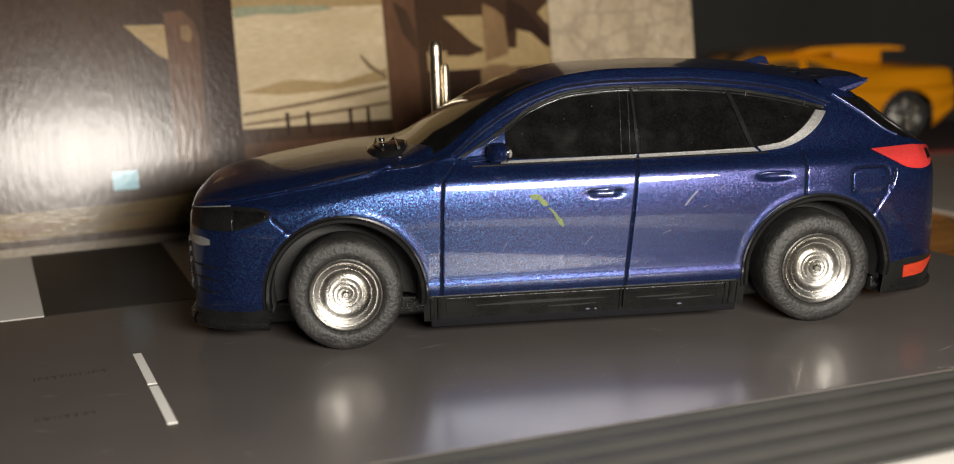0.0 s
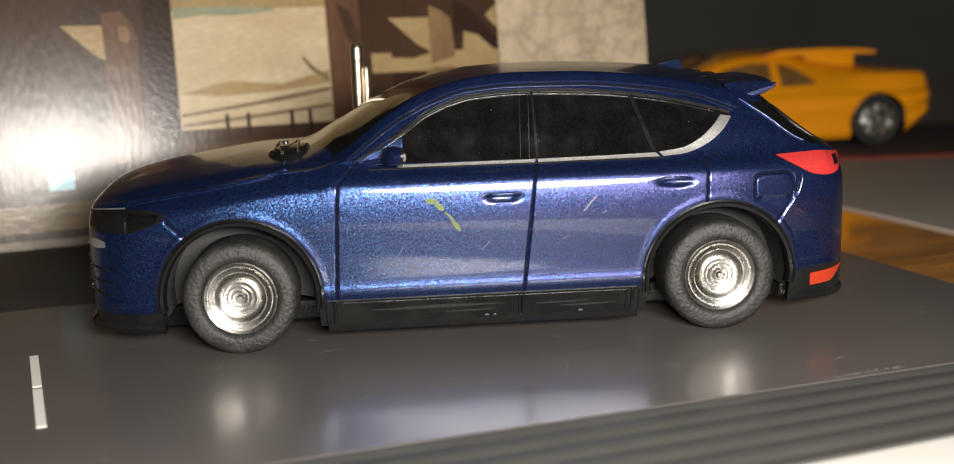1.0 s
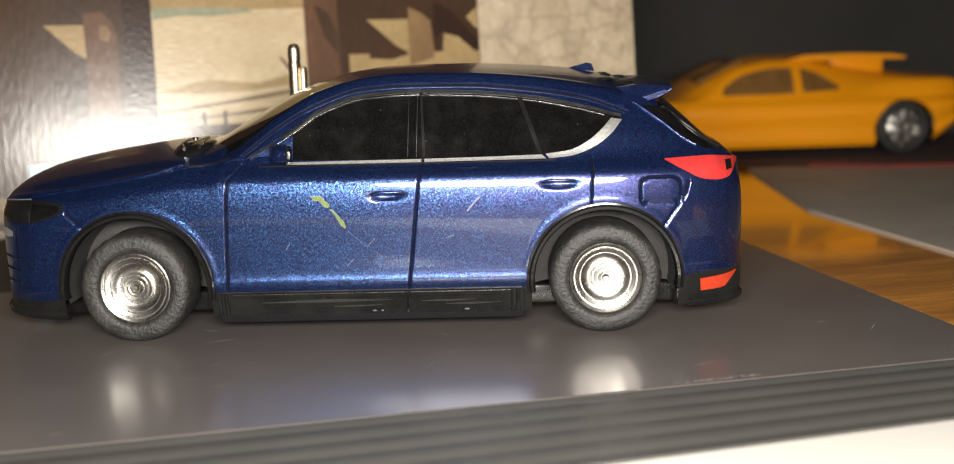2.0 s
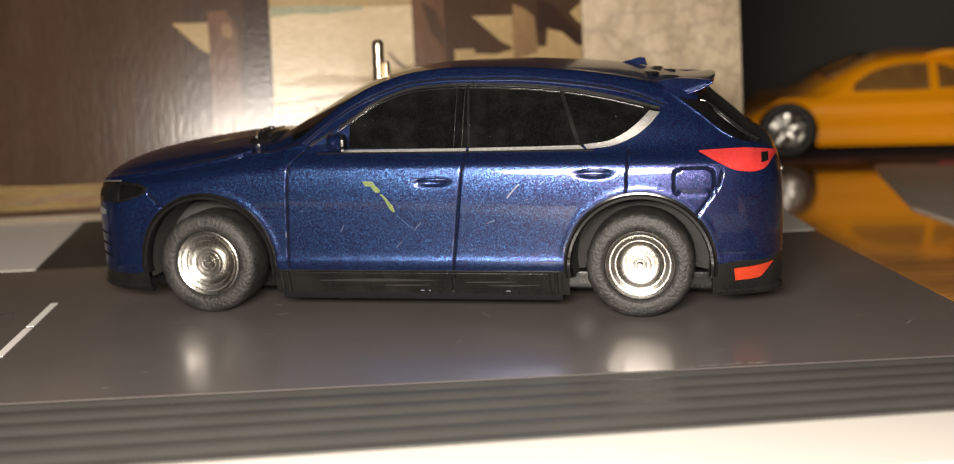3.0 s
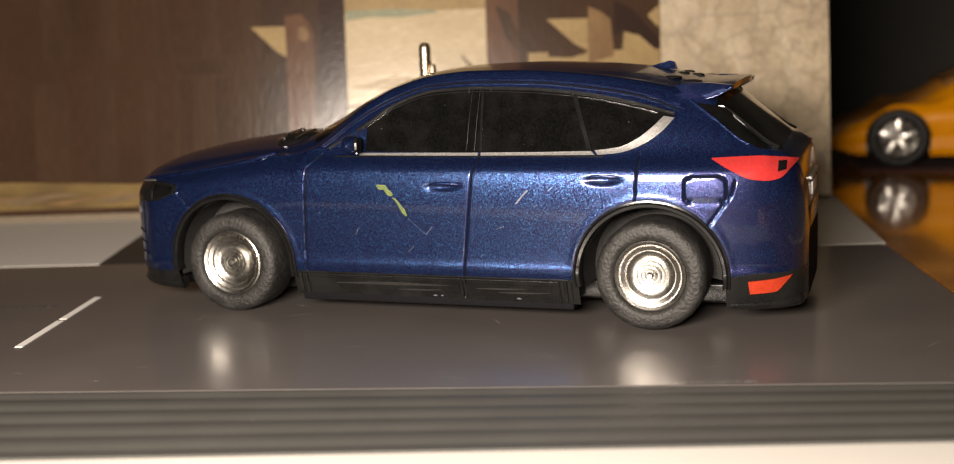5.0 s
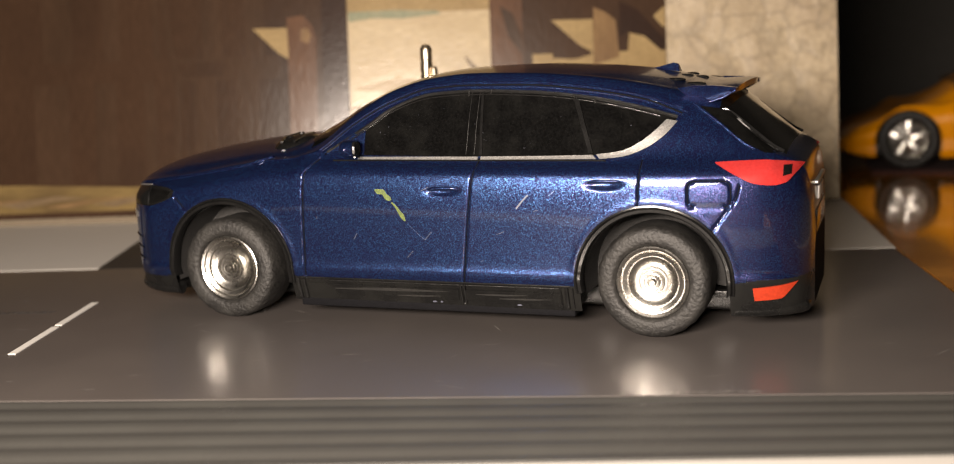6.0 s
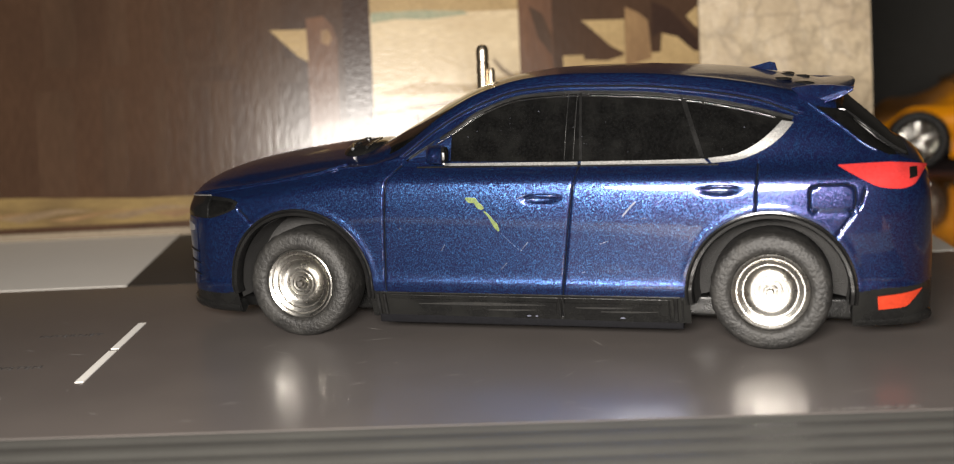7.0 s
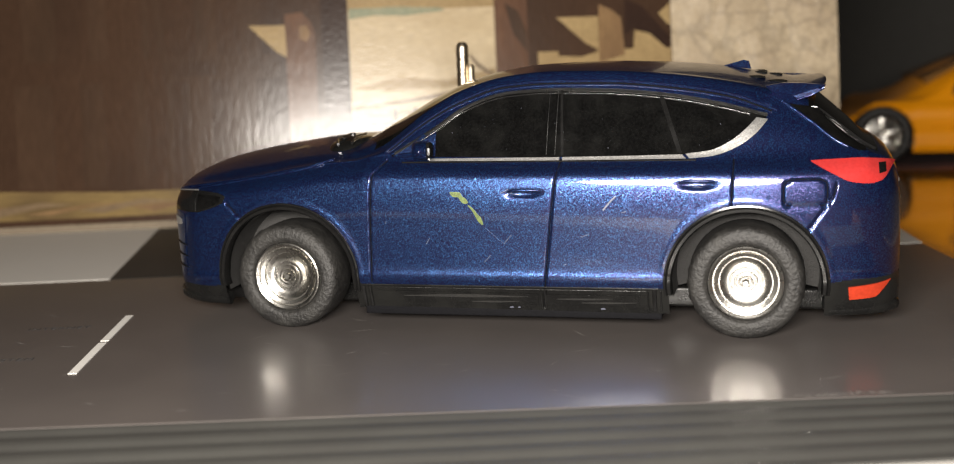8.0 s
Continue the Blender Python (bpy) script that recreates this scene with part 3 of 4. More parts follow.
# windows and trim of both sides
for sign in (-1, 1):
    def plate(name, low, high, mat, off, label="", n=40, m=8, thick=0.04, parent=car):
        return part(name, patch(skin, TOP, low, high, n, m, off, thick, sign), mat, parent, label)
    plate("window_surround", [(-1.9, 2.86), (-1.2, 2.85), (0.9, 2.83), (2.9, 2.85), (3.4, 2.94), (3.75, 3.12), (4.05, 3.38)],
          [(-1.9, 2.88), (-1.15, 3.32), (-0.71, 3.60), (0.0, 3.82), (0.73, 3.86), (1.65, 3.83), (2.59, 3.735), (3.3, 3.60), (4.05, 3.40)], GLASS_BLACK, 0.012, "gloss black window surround", 90, 14)
    plate("side_window", [(-1.13, 2.90), (0.42, 2.89)], [(-1.12, 3.22), (-0.71, 3.52), (0.0, 3.735), (0.48, 3.78)], GLASS_BLACK, 0.018, "dark tinted front side window")
    plate("side_window", [(0.98, 2.89), (2.55, 2.91)], [(0.96, 3.785), (1.65, 3.755), (2.32, 3.685)], GLASS_BLACK, 0.018, "dark tinted rear side window")
    plate("quarter_window", [(2.88, 2.93), (3.32, 3.0), (3.66, 3.18), (3.9, 3.38)], [(2.62, 3.64), (3.05, 3.565), (3.5, 3.46), (3.9, 3.39)], GLASS_BLACK, 0.018, "dark tinted quarter window")
    plate("pillar", [(0.90, 2.86), (0.945, 2.86)], [(0.87, 3.86), (0.91, 3.86)], GLOSS_BLACK, 0.035, n=4, m=10)
    plate("pillar", [(2.72, 2.88), (2.79, 2.88)], [(2.42, 3.72), (2.5, 3.71)], GLOSS_BLACK, 0.05, n=4, m=10)
    plate("window_trim", [(-1.25, 2.79), (0.5, 2.785), (0.88, 2.785)], [(-1.25, 2.827), (0.5, 2.83), (0.88, 2.83)], SILVER, 0.045, "worn silver strip under the window", 40, 4)
    plate("window_trim", [(0.93, 2.785), (1.9, 2.79), (2.85, 2.795)], [(0.93, 2.832), (1.9, 2.84), (2.78, 2.855)], SILVER, 0.045, "worn silver strip under the window", 40, 4)
    plate("window_trim", [(2.9, 2.795), (3.25, 2.83), (3.6, 2.95), (3.88, 3.14), (4.07, 3.35)], [(2.84, 2.865), (3.21, 2.91), (3.50, 3.035), (3.73, 3.21), (3.90, 3.38)], SILVER, 0.045, "broad silver strip at the rear window", 40, 4)
    plate("mirror_sail", [(-1.86, 2.865), (-1.5, 2.86), (-1.16, 2.86)], [(-1.86, 2.885), (-1.5, 3.085), (-1.16, 3.275)], BLUE, 0.03, "blue triangle ahead of the window", 16, 6)
    part("trim_gasket", tube([(x, sign * (skin.side(x, 2.77, TOP) + 0.012), 2.77) for x in np.linspace(-1.7, 3.0, 60)], 0.016, 6), GLOSS_BLACK, car, "thin black gasket under the silver strip")
    top = spline([(-1.85, 2.90), (-1.15, 3.32), (-0.71, 3.61), (0.0, 3.83), (0.73, 3.87), (1.65, 3.84), (2.59, 3.745), (3.3, 3.61), (4.06, 3.41)], 70)
    for x0, x1 in ((0.66, 0.70), (0.80, 0.835)):
        part("pillar_line", tube([(x0 + (x1 - x0) * q, sign * (skin.side(x0, 2.86 + q * 0.98, TOP) + 0.012), 2.86 + q * 0.98) for q in np.linspace(0, 1, 10)], 0.007, 10), MOULD, car, "fine line on the black pillar")
    for x, z in ((0.64, 3.845), (1.02, 3.855), (2.42, 3.745), (2.75, 3.69), (3.72, 3.49)):
        part("moulding_joint", tube([(x, sign * (skin.side(x, z, TOP) + 0.03), z - 0.05), (x + 0.01, sign * (skin.side(x, z, TOP) + 0.035), z + 0.03)], 0.014, 8), MOULD, car)
    part("window_seal", tube([(x, sign * (skin.side(x, z - 0.055, TOP) + 0.018), z - 0.055) for x, z in top[4:-3]], 0.013, 10), GLOSS_BLACK, car, "thin gloss black seal inside the moulding")
    part("window_moulding", tube([(x, sign * (skin.side(x, z, TOP) + 0.012), z) for x, z in top], 0.03), MOULD, car, "thin black moulding above the windows")
    ridge = spline([(-5.5, 2.33), (-4.6, 2.475), (-3.5, 2.66), (-3.1, 2.77), (-2.95, 2.81)], 40)
    part("fender_ridge", tube([(x, sign * (skin.side(x, z, TOP) - 0.004), z) for x, z in ridge], lambda q: 0.012 + 0.02 * q), BLUE, car, "raised blue fender edge")
    bead = spline([(-2.02, 2.93), (-1.39, 3.40), (-0.76, 3.74), (-0.04, 3.955), (0.66, 4.0), (1.63, 3.985), (2.58, 3.895), (3.5, 3.73), (4.2, 3.47)], 80)
    part("roof_bead", tube([(x, sign * (skin.side(x, z, TOP) - 0.004), z) for x, z in bead], 0.024), BLUE, car, "raised blue line along the roof")
    part("bead_gap", tube([(x, sign * (skin.side(x, z - 0.036, TOP) + 0.006), z - 0.036) for x, z in bead[1:-1]], 0.012, 8), SEAM, car, "dark gap under the roof line")
    part("door_bead", tube([(x, sign * (skin.side(x, z - 0.062, TOP) + 0.004), z - 0.062) for x, z in bead[1:-1]], 0.015, 8), BLUE, car, "thin blue line above the doors")
    part("sill_bead", tube([(x, sign * (skin.side(x, 0.775, TOP) + 0.004), 0.775) for x in np.linspace(-2.42, 2.42, 40)], 0.016), CLAD, car, "thin black bead above the sill")
    for x in (-2.42, -2.31, 2.36):
        part("sill_rib", tube([(x, sign * (skin.side(x, z, TOP) + 0.012), z) for z in np.linspace(0.4, 0.76, 6)], 0.034), MOULD, car, "black rib at the sill's end")
    plate("grille_corner", [(-6.2, 0.78), (-6.0, 0.76), (-5.8, 0.8)], [(-6.2, 1.98), (-6.0, 1.96), (-5.72, 1.9)], BLUE, 0.012, "dark blue bumper corner", 14, 10)
    for z in (1.0, 1.2, 1.4):
        part("bumper_ridge", tube([(x, sign * (skin.side(x, z - 0.12 * (x + 6.15), TOP) + 0.015), z - 0.12 * (x + 6.15)) for x in np.linspace(-6.14, -5.72, 8)], lambda q: 0.008 + 0.012 * math.sin(math.pi * q)), GLOSS_BLACK, car)
    part("tail_lamp", patch(skin, TOP, [(4.70, 2.735), (5.0, 2.57), (5.3, 2.43), (5.55, 2.40), (5.72, 2.43), (5.86, 2.56), (5.95, 2.655)], [(4.70, 2.75), (5.1, 2.765), (5.4, 2.77), (5.65, 2.745), (5.8, 2.72), (5.9, 2.695), (5.96, 2.67)], 40, 8, 0.04, 0.06, sign), RED, car, "bright red tail lamp")
    plate("rear_pillar_glass", [(4.33, 3.57), (4.75, 3.28), (5.12, 3.0), (5.40, 2.86)], [(4.80, 3.50), (5.05, 3.27), (5.35, 3.03), (5.62, 2.85)], GLASS_BLACK, 0.012, "black side of the rear window", 24, 6)
    part("window_ridge", tube([(x, sign * (skin.side(x, z, TOP) + 0.008), z) for x, z in spline([(4.28, 3.60), (4.72, 3.285), (5.08, 3.005), (5.24, 2.92)], 24)], lambda q: 0.030 - 0.012 * q, 12), BLUE, car, "raised blue edge beside the rear window")
    plate("lamp_lens", [(5.685, 2.53), (5.80, 2.55)], [(5.685, 2.685), (5.80, 2.68)], GLOSS_BLACK, 0.055, "dark lens in the tail lamp", 8, 6)
    plate("reflector", [(5.28, 0.61), (5.67, 0.64), (5.74, 0.70)], [(5.26, 0.82), (5.6, 0.85), (5.9, 0.89)], ORANGE, 0.03, "orange red bumper reflector", 12, 5)
    plate("headlamp", [(-6.14, 1.98), (-5.8, 1.95), (-5.42, 1.955), (-5.1, 2.03), (-4.86, 2.125)], [(-6.14, 2.24), (-5.8, 2.275), (-5.42, 2.305), (-5.0, 2.285), (-4.81, 2.235)], GLOSS_BLACK, 0.016, "dark glossy headlamp", 40, 8)
    plate("lamp_lens", [(-5.38, 2.0), (-5.1, 2.065), (-4.92, 2.135)], [(-5.38, 2.25), (-5.1, 2.25), (-4.9, 2.225)], GLASS_BLACK, 0.028, "smoky lens in the headlamp", 20, 6)
    part("lamp_divider", tube([(-5.42, sign * (skin.side(-5.42, z, TOP) + 0.02), z) for z in np.linspace(1.97, 2.29, 8)], 0.006, 6), MOULD, car, "fine line across the headlamp")
    part("lamp_edge", join(tube([(x, sign * (skin.side(x, z, TOP) + 0.018), z) for x, z in spline([(-6.1, 2.25), (-5.8, 2.285), (-5.45, 2.315)], 12)], 0.011, 8)), SILVER, car, "thin worn silver headlamp edge")
    plate("lamp_trim", [(-6.12, 1.72), (-5.95, 1.70), (-5.8, 1.72)], [(-6.12, 1.84), (-5.95, 1.84), (-5.8, 1.80)], SILVER, 0.03, "silver grille wing", 10, 4)
    for x in (0.565, 0.625, 2.26, 2.46):
        part("sill_edge", tube([(x, sign * (skin.side(x, z, TOP) + 0.02), z) for z in np.linspace(0.40, 0.745, 6)], 0.013, 8), MOULD, car)
    part("sill_edge", tube([(x, sign * (skin.side(x, 0.735, TOP) + 0.016), 0.735) for x in np.linspace(-2.2, 2.28, 40)], 0.009, 8), MOULD, car)
    for x0, x1, z0, z1 in ((-1.75, 0.35, 0.585, 0.635), (-0.6, 0.2, 0.50, 0.525), (0.8, 1.7, 0.57, 0.595), (1.2, 2.1, 0.51, 0.535)):
        plate("sill_scuff", [(x0, z0), ((x0 + x1) / 2, z0 - 0.006), (x1, z0 + 0.02)], [(x0 + 0.02, z0 + 0.012), ((x0 + x1) / 2, z1), (x1 - 0.02, z0 + 0.026)], SCUFF, 0.024, "pale scuff on the sill", 24, 3, 0.006)
    # Lower lip, coloured dull black to carry the shade below the sill too.
    part("sill_underside", box(-2.44, 2.46, min(sign * 2.0, sign * 2.36), max(sign * 2.0, sign * 2.36), 0.25, 0.40, 0.02), SEAM, car, "dull black lip standing for the shade under the sill")
    plate("sill_strip", [(-2.2, 0.5), (0.5, 0.46)], [(-2.2, 0.68), (0.52, 0.65)], CLAD, 0.02, "scuffed black sill", 30, 5)
    plate("sill_strip", [(0.62, 0.46), (2.28, 0.47)], [(0.64, 0.65), (2.28, 0.65)], CLAD, 0.02, "scuffed black sill", 30, 5)
    for hx, hz in ((0.34, 2.335), (3.03, 2.465)):
        pts = spline([(hx - 0.3, hz - 0.03), (hx - 0.12, hz + 0.012), (hx + 0.15, hz + 0.01), (hx + 0.31, hz - 0.01)], 17)
        part("door_handle", tube([(x, sign * (skin.side(x, z, TOP) + 0.012 - 0.05 * (abs(k - 8) / 8) ** 4), z) for k, (x, z) in enumerate(pts)], lambda q: 0.012 + 0.016 * math.sin(math.pi * q), 10), BLUE, car, "blue door handle over a recess")
    shape = []
    for i in range(9):
        q = i / 8
        w = max(0.03, (1 - q**2.5) ** 0.5 * min(1.0, 0.55 + 1.5 * q))
        for k in range(14):
            a = 2 * math.pi * k / 14
            shape.append((-1.34 + 0.05 * q + 0.17 * w * math.copysign(abs(math.cos(a)) ** 0.6, math.cos(a)), sign * (2.3 + 0.5 * q), 2.985 + 0.16 * w * math.copysign(abs(math.sin(a)) ** 0.6, math.sin(a))))
    f = [(i * 14 + k, i * 14 + (k + 1) % 14, (i + 1) * 14 + (k + 1) % 14, (i + 1) * 14 + k) for i in range(8) for k in range(14)] + [tuple(range(14)), tuple(range(112, 126))]
    mirror = part("wing_mirror", (shape, f), BLUE, car, "blue wing mirror with a worn edge")
    part("mirror_glass", tube([(-1.2, sign * 2.56, 2.985), (-1.145, sign * 2.56, 2.985)], 0.13, 14), GLOSS_BLACK, mirror, "black mirror face")
    part("mirror_edge", join(tube([(-1.15, sign * 2.69, 2.93), (-1.14, sign * 2.71, 2.97), (-1.15, sign * 2.69, 3.03)], 0.022), tube([(-1.2, sign * 2.56, 2.84), (-1.16, sign * 2.64, 2.855)], 0.014)), SILVER, mirror, "worn pale mirror edge")
    part("mirror_foot", join(tube([(-1.75, sign * 2.24, 2.87), (-1.3, sign * 2.34, 2.9)], 0.045), tube([(-1.75, sign * 2.22, 2.88), (-1.35, sign * 2.16, 3.2)], 0.03)), BLUE, mirror)

# roof, tail and nose details
def top_z(x, y):
    r = skin.grid[int(np.clip(np.searchsorted(skin.xs, x), 0, len(skin.xs) - 1))][TOP - 1:]
    return float(np.interp(abs(y), r[::-1, 0], r[::-1, 1]))


sp = []
for y in np.linspace(-1.66, 1.66, 41):
    e = abs(y) / 1.66
    drop, back, t = 0.05 * e**2 + 0.08 * e**6, 4.97 - 0.12 * e**4, 0.09 * (1 - 0.8 * e**6)
    sp.append([(4.05, y * 0.94, top_z(4.05, y * 0.94) - 0.004), (4.45, y * 0.96, max(top_z(4.45, y * 0.96) + 0.006, 3.9 - drop - 0.1 * e**4)), (back - 0.05, y, 3.91 - drop), (back, y, 3.89 - drop), (back - 0.02, y, 3.875 - drop - t), (back - 0.12, y, 3.86 - drop - t), (4.5, y * 0.95, 3.84 - drop - t - 0.1 * e**4), (4.1, y * 0.93, 3.8 - drop - t - 0.08 * e**4)])
v = [p for r in sp for p in r]
f = [(i * 8 + j, i * 8 + (j + 1) % 8, (i + 1) * 8 + (j + 1) % 8, (i + 1) * 8 + j) for i in range(40) for j in range(8)] + [tuple(range(8)), tuple(range(320, 328))]
part("roof_spoiler", (v, f), BLUE, car, "blue roof spoiler above the rear window")
for sign in (-1, 1):
    fin = [(4.02, 3.84), (4.30, 3.56), (4.36, 3.56), (4.72, 3.68), (4.90, 3.79), (4.93, 3.83), (4.6, 3.87), (4.3, 3.88)]
    v = [(x, sign * (y - 0.10 * (x - 4.0) - 0.70 * (3.88 - z)), z) for y in (1.60, 1.76) for x, z in fin]
    part("spoiler_fin", (v, [tuple(range(8)), tuple(range(15, 7, -1))] + [(i, (i + 1) % 8, 8 + (i + 1) % 8, 8 + i) for i in range(8)]), BLUE, car, "blue fin at the spoiler's end")
    part("fin_edge", tube([(4.30, sign * 1.66, 3.575), (4.5, sign * 1.62, 3.61), (4.72, sign * 1.60, 3.68), (4.91, sign * 1.61, 3.79)], 0.02, 10), BLUE, car)
    edge = spline([(4.75, 3.46), (5.1, 3.2), (5.5, 2.92), (5.66, 2.84)], 20)
    part("window_edge", tube([(x, sign * (float(edge_y(x)) - 0.02), float(edge_z(x)) + 0.03) for x, z in edge], 0.03), GLOSS_BLACK, car, "black edge of the rear window")
part("roof_antenna", ([(3.30, -0.02, 4.10), (3.30, 0.02, 4.10), (3.78, 0.11, 4.04), (3.78, -0.11, 4.04), (3.50, -0.03, 4.15), (3.50, 0.03, 4.15), (3.65, 0.035, 4.19), (3.65, -0.035, 4.19), (3.74, 0.03, 4.17), (3.74, -0.03, 4.17)],
                      [(0, 1, 5, 4), (4, 5, 6, 7), (7, 6, 8, 9), (9, 8, 2, 3), (0, 4, 7, 9, 3), (1, 2, 8, 6, 5), (0, 3, 2, 1)]), BLUE, car, "blue shark fin antenna")
for x, y, a, b in ((3.92, -0.30, 0.13, 0.10), (4.16, -0.22, 0.13, 0.10), (3.86, -0.95, 0.17, 0.12), (4.18, -1.0, 0.19, 0.12), (3.92, 0.30, 0.13, 0.10), (4.16, 0.95, 0.19, 0.12)):
    pad = lathe([(0.0, 0.024), (0.6, 0.02), (0.9, 0.005), (1.0, -0.02)], 24)
    part("roof_pad", ([(x + p[0] * a, y + p[2] * b, top_z(x, y) + p[1]) for p in pad[0]], pad[1]), CLAD, car, "small rounded black pad on the roof")
cowl = []
for i in range(9):
    a = math.pi / 2 * i / 8
    for k in range(28):
        w = 2 * math.pi * k / 28
        x, y = -2.98 + 0.34 * math.cos(a) * math.cos(w), -1.15 + 0.62 * math.cos(a) * math.sin(w)
        cowl.append((x, y, top_z(x, y) - 0.02 + 0.13 * math.sin(a)))
part("wiper_cowl", (cowl, [(i * 28 + k, i * 28 + (k + 1) % 28, (i + 1) * 28 + (k + 1) % 28, (i + 1) * 28 + k) for i in range(8) for k in range(28)]), GLOSS_BLACK, car, "rounded glossy black wiper cowl")
for line in ([(-3.05, -1.62), (-3.18, -1.2), (-3.15, -0.7)], [(-2.8, -1.62), (-2.82, -1.2), (-2.84, -0.75)], [(-3.05, -1.5), (-2.93, -1.1), (-2.85, -0.75)]):
    pts = spline(line, 24)
    part("wiper", tube([(x, y, top_z(x, y) + 0.09) for x, y in pts], lambda q: 0.028 - 0.008 * q), GLOSS_BLACK, car, "black moulded wiper")
for y in (-1.3, -0.85):
    part("wiper_hub", tube([(-3.05, y, top_z(-3.05, y) - 0.02), (-3.05, y, top_z(-3.05, y) + 0.13)], 0.05, 12), GLOSS_BLACK, car)
for k, z in enumerate((0.95, 1.12, 1.29, 1.46, 1.63)):
    part("grille_slat", tube([(-6.2, -1.35, z), (-6.27, -0.8, z - 0.02), (-6.29, 0, z - 0.03), (-6.27, 0.8, z - 0.02), (-6.2, 1.35, z)], 0.045), GLOSS_BLACK, car, "black grille slat")
for name, x0, x1, r in (("front_lip", -4.97, -6.21, 0.12), ("rear_bumper", 4.96, 5.97, 0.10)):
    half = [(x, -float(half_w(x)) * 0.905 + 0.07, 0.43) for x in x0 + (x1 - x0) * np.sin(np.linspace(0, math.pi / 2, 24))]
    part(name, tube(half + [(x, -y, z) for x, y, z in half[::-1]], r, 12), CLAD, car, "black " + name.replace("_", " ") + " under the body")
part("grille_trim", tube([(-6.12, -1.5, 1.02), (-6.2, -1.3, 1.22), (-6.24, -0.9, 1.3)], 0.04), SILVER, car, "worn silver fog lamp trim")
part("number_plate", box(6.07, 6.10, -0.5, 0.5, 1.95, 2.16, 0.01), PRINT_WHITE, car, "plain white plate")
part("tailgate_trim", box(6.02, 6.11, -0.8, 0.8, 2.22, 2.29, 0.02), SILVER, car, "silver strip on the tailgate")
part("plate_recess", box(6.05, 6.095, -0.95, 0.95, 1.45, 1.82, 0.01), GLOSS_BLACK, car, "black recess")

# marks on the near doors
chip = join(patch(skin, TOP, [(-0.86, 2.305), (-0.80, 2.24), (-0.73, 2.235), (-0.66, 2.15), (-0.60, 2.13), (-0.57, 2.14)], [(-0.85, 2.32), (-0.78, 2.32), (-0.70, 2.315), (-0.64, 2.24), (-0.585, 2.20), (-0.56, 2.15)], 26, 3, 0.008, 0.01),
            patch(skin, TOP, [(-0.57, 2.10), (-0.50, 2.02), (-0.45, 1.93), (-0.40, 1.84), (-0.345, 1.79)], [(-0.55, 2.11), (-0.47, 2.04), (-0.41, 1.96), (-0.355, 1.90), (-0.325, 1.80)], 22, 3, 0.008, 0.01))
part("paint_smear", chip, CHIP, car, "yellow green paint smear on the door")
rng = random.Random(9)
marks = [[(1.60, 2.02), (1.72, 2.16), (1.80, 2.24)], [(-0.3, 1.75), (-0.05, 1.52), (0.0, 1.48)], [(0.0, 1.48), (0.12, 1.62)]]
for i in range(9):
    x, z, a, l = rng.uniform(-2.0, 5.0), rng.uniform(1.0, 2.6), rng.uniform(0.2, 1.4), rng.uniform(0.02, 0.16)
    if math.hypot(x - HUB_R, z - HUB_Z) > 1.4 and math.hypot(x - HUB_F, z - HUB_Z) > 1.4:
        marks.append([(x, z), (x + l * math.cos(a), z + l * math.sin(a))])
geo = []
for i, m in enumerate(marks):
    w = 0.018 if i == 0 else 0.005
    geo.append(patch(skin, TOP, m, [(x - w, z + w) for x, z in m], 6, 2, 0.006, 0.008))
for i in range(34):
    x, z, l = rng.uniform(-1.0, 3.6), rng.uniform(2.95, 3.6), rng.uniform(0.004, 0.012)
    if z < 3.2 + 0.5 * min(1, (x + 1.1) / 1.0) and z < 3.75 - 0.35 * max(0, x - 2.6):
        geo.append(patch(skin, TOP, [(x, z), (x + l, z + rng.uniform(-l, l))], [(x, z + 0.0035), (x + l, z + 0.0035)], 3, 2, 0.034, 0.002))
for x, l in ((0.02, 0.07), (0.16, 0.04), (1.5, 0.08)):
    geo.append(patch(skin, TOP, [(x, 0.405), (x + l / 2, 0.40), (x + l, 0.405)], [(x, 0.415), (x + l / 2, 0.43), (x + l, 0.412)], 6, 2, 0.01, 0.012))
part("scratches", join(*geo), SCRATCH, car, "pale scratches on the doors", kind="stuff")

# ---- metal peg behind the car
peg = thing("metal_peg", "thin shiny metal peg with rings standing on the dark box", "peg", (-1.88, 2.53, 0))
part("shaft", lathe([(0.0, 0.0), (0.122, 0.0), (0.122, 3.7), (0.113, 3.71), (0.113, 3.75), (0.122, 3.76), (0.122, 4.0), (0.113, 4.01), (0.113, 4.05), (0.122, 4.06), (0.122, 4.25), (0.113, 4.26), (0.113, 4.3), (0.122, 4.31), (0.122, 4.5), (0.115, 4.54), (0.08, 4.60), (0.0, 4.62)], 32), PEG, peg)
# Slim rod added where the peg's shade falls on its right.
part("sleeve", lathe([(0.0, 0.0), (0.082, 0.0), (0.082, 4.1), (0.06, 4.16), (0.0, 4.17)], 24), PEG, peg).matrix_basis = pose(0.16 * S, -0.01 * S, 0, 90, 0, 0)
peg.children[0].matrix_basis = pose(0, 0, 0, 90, 0, 0)


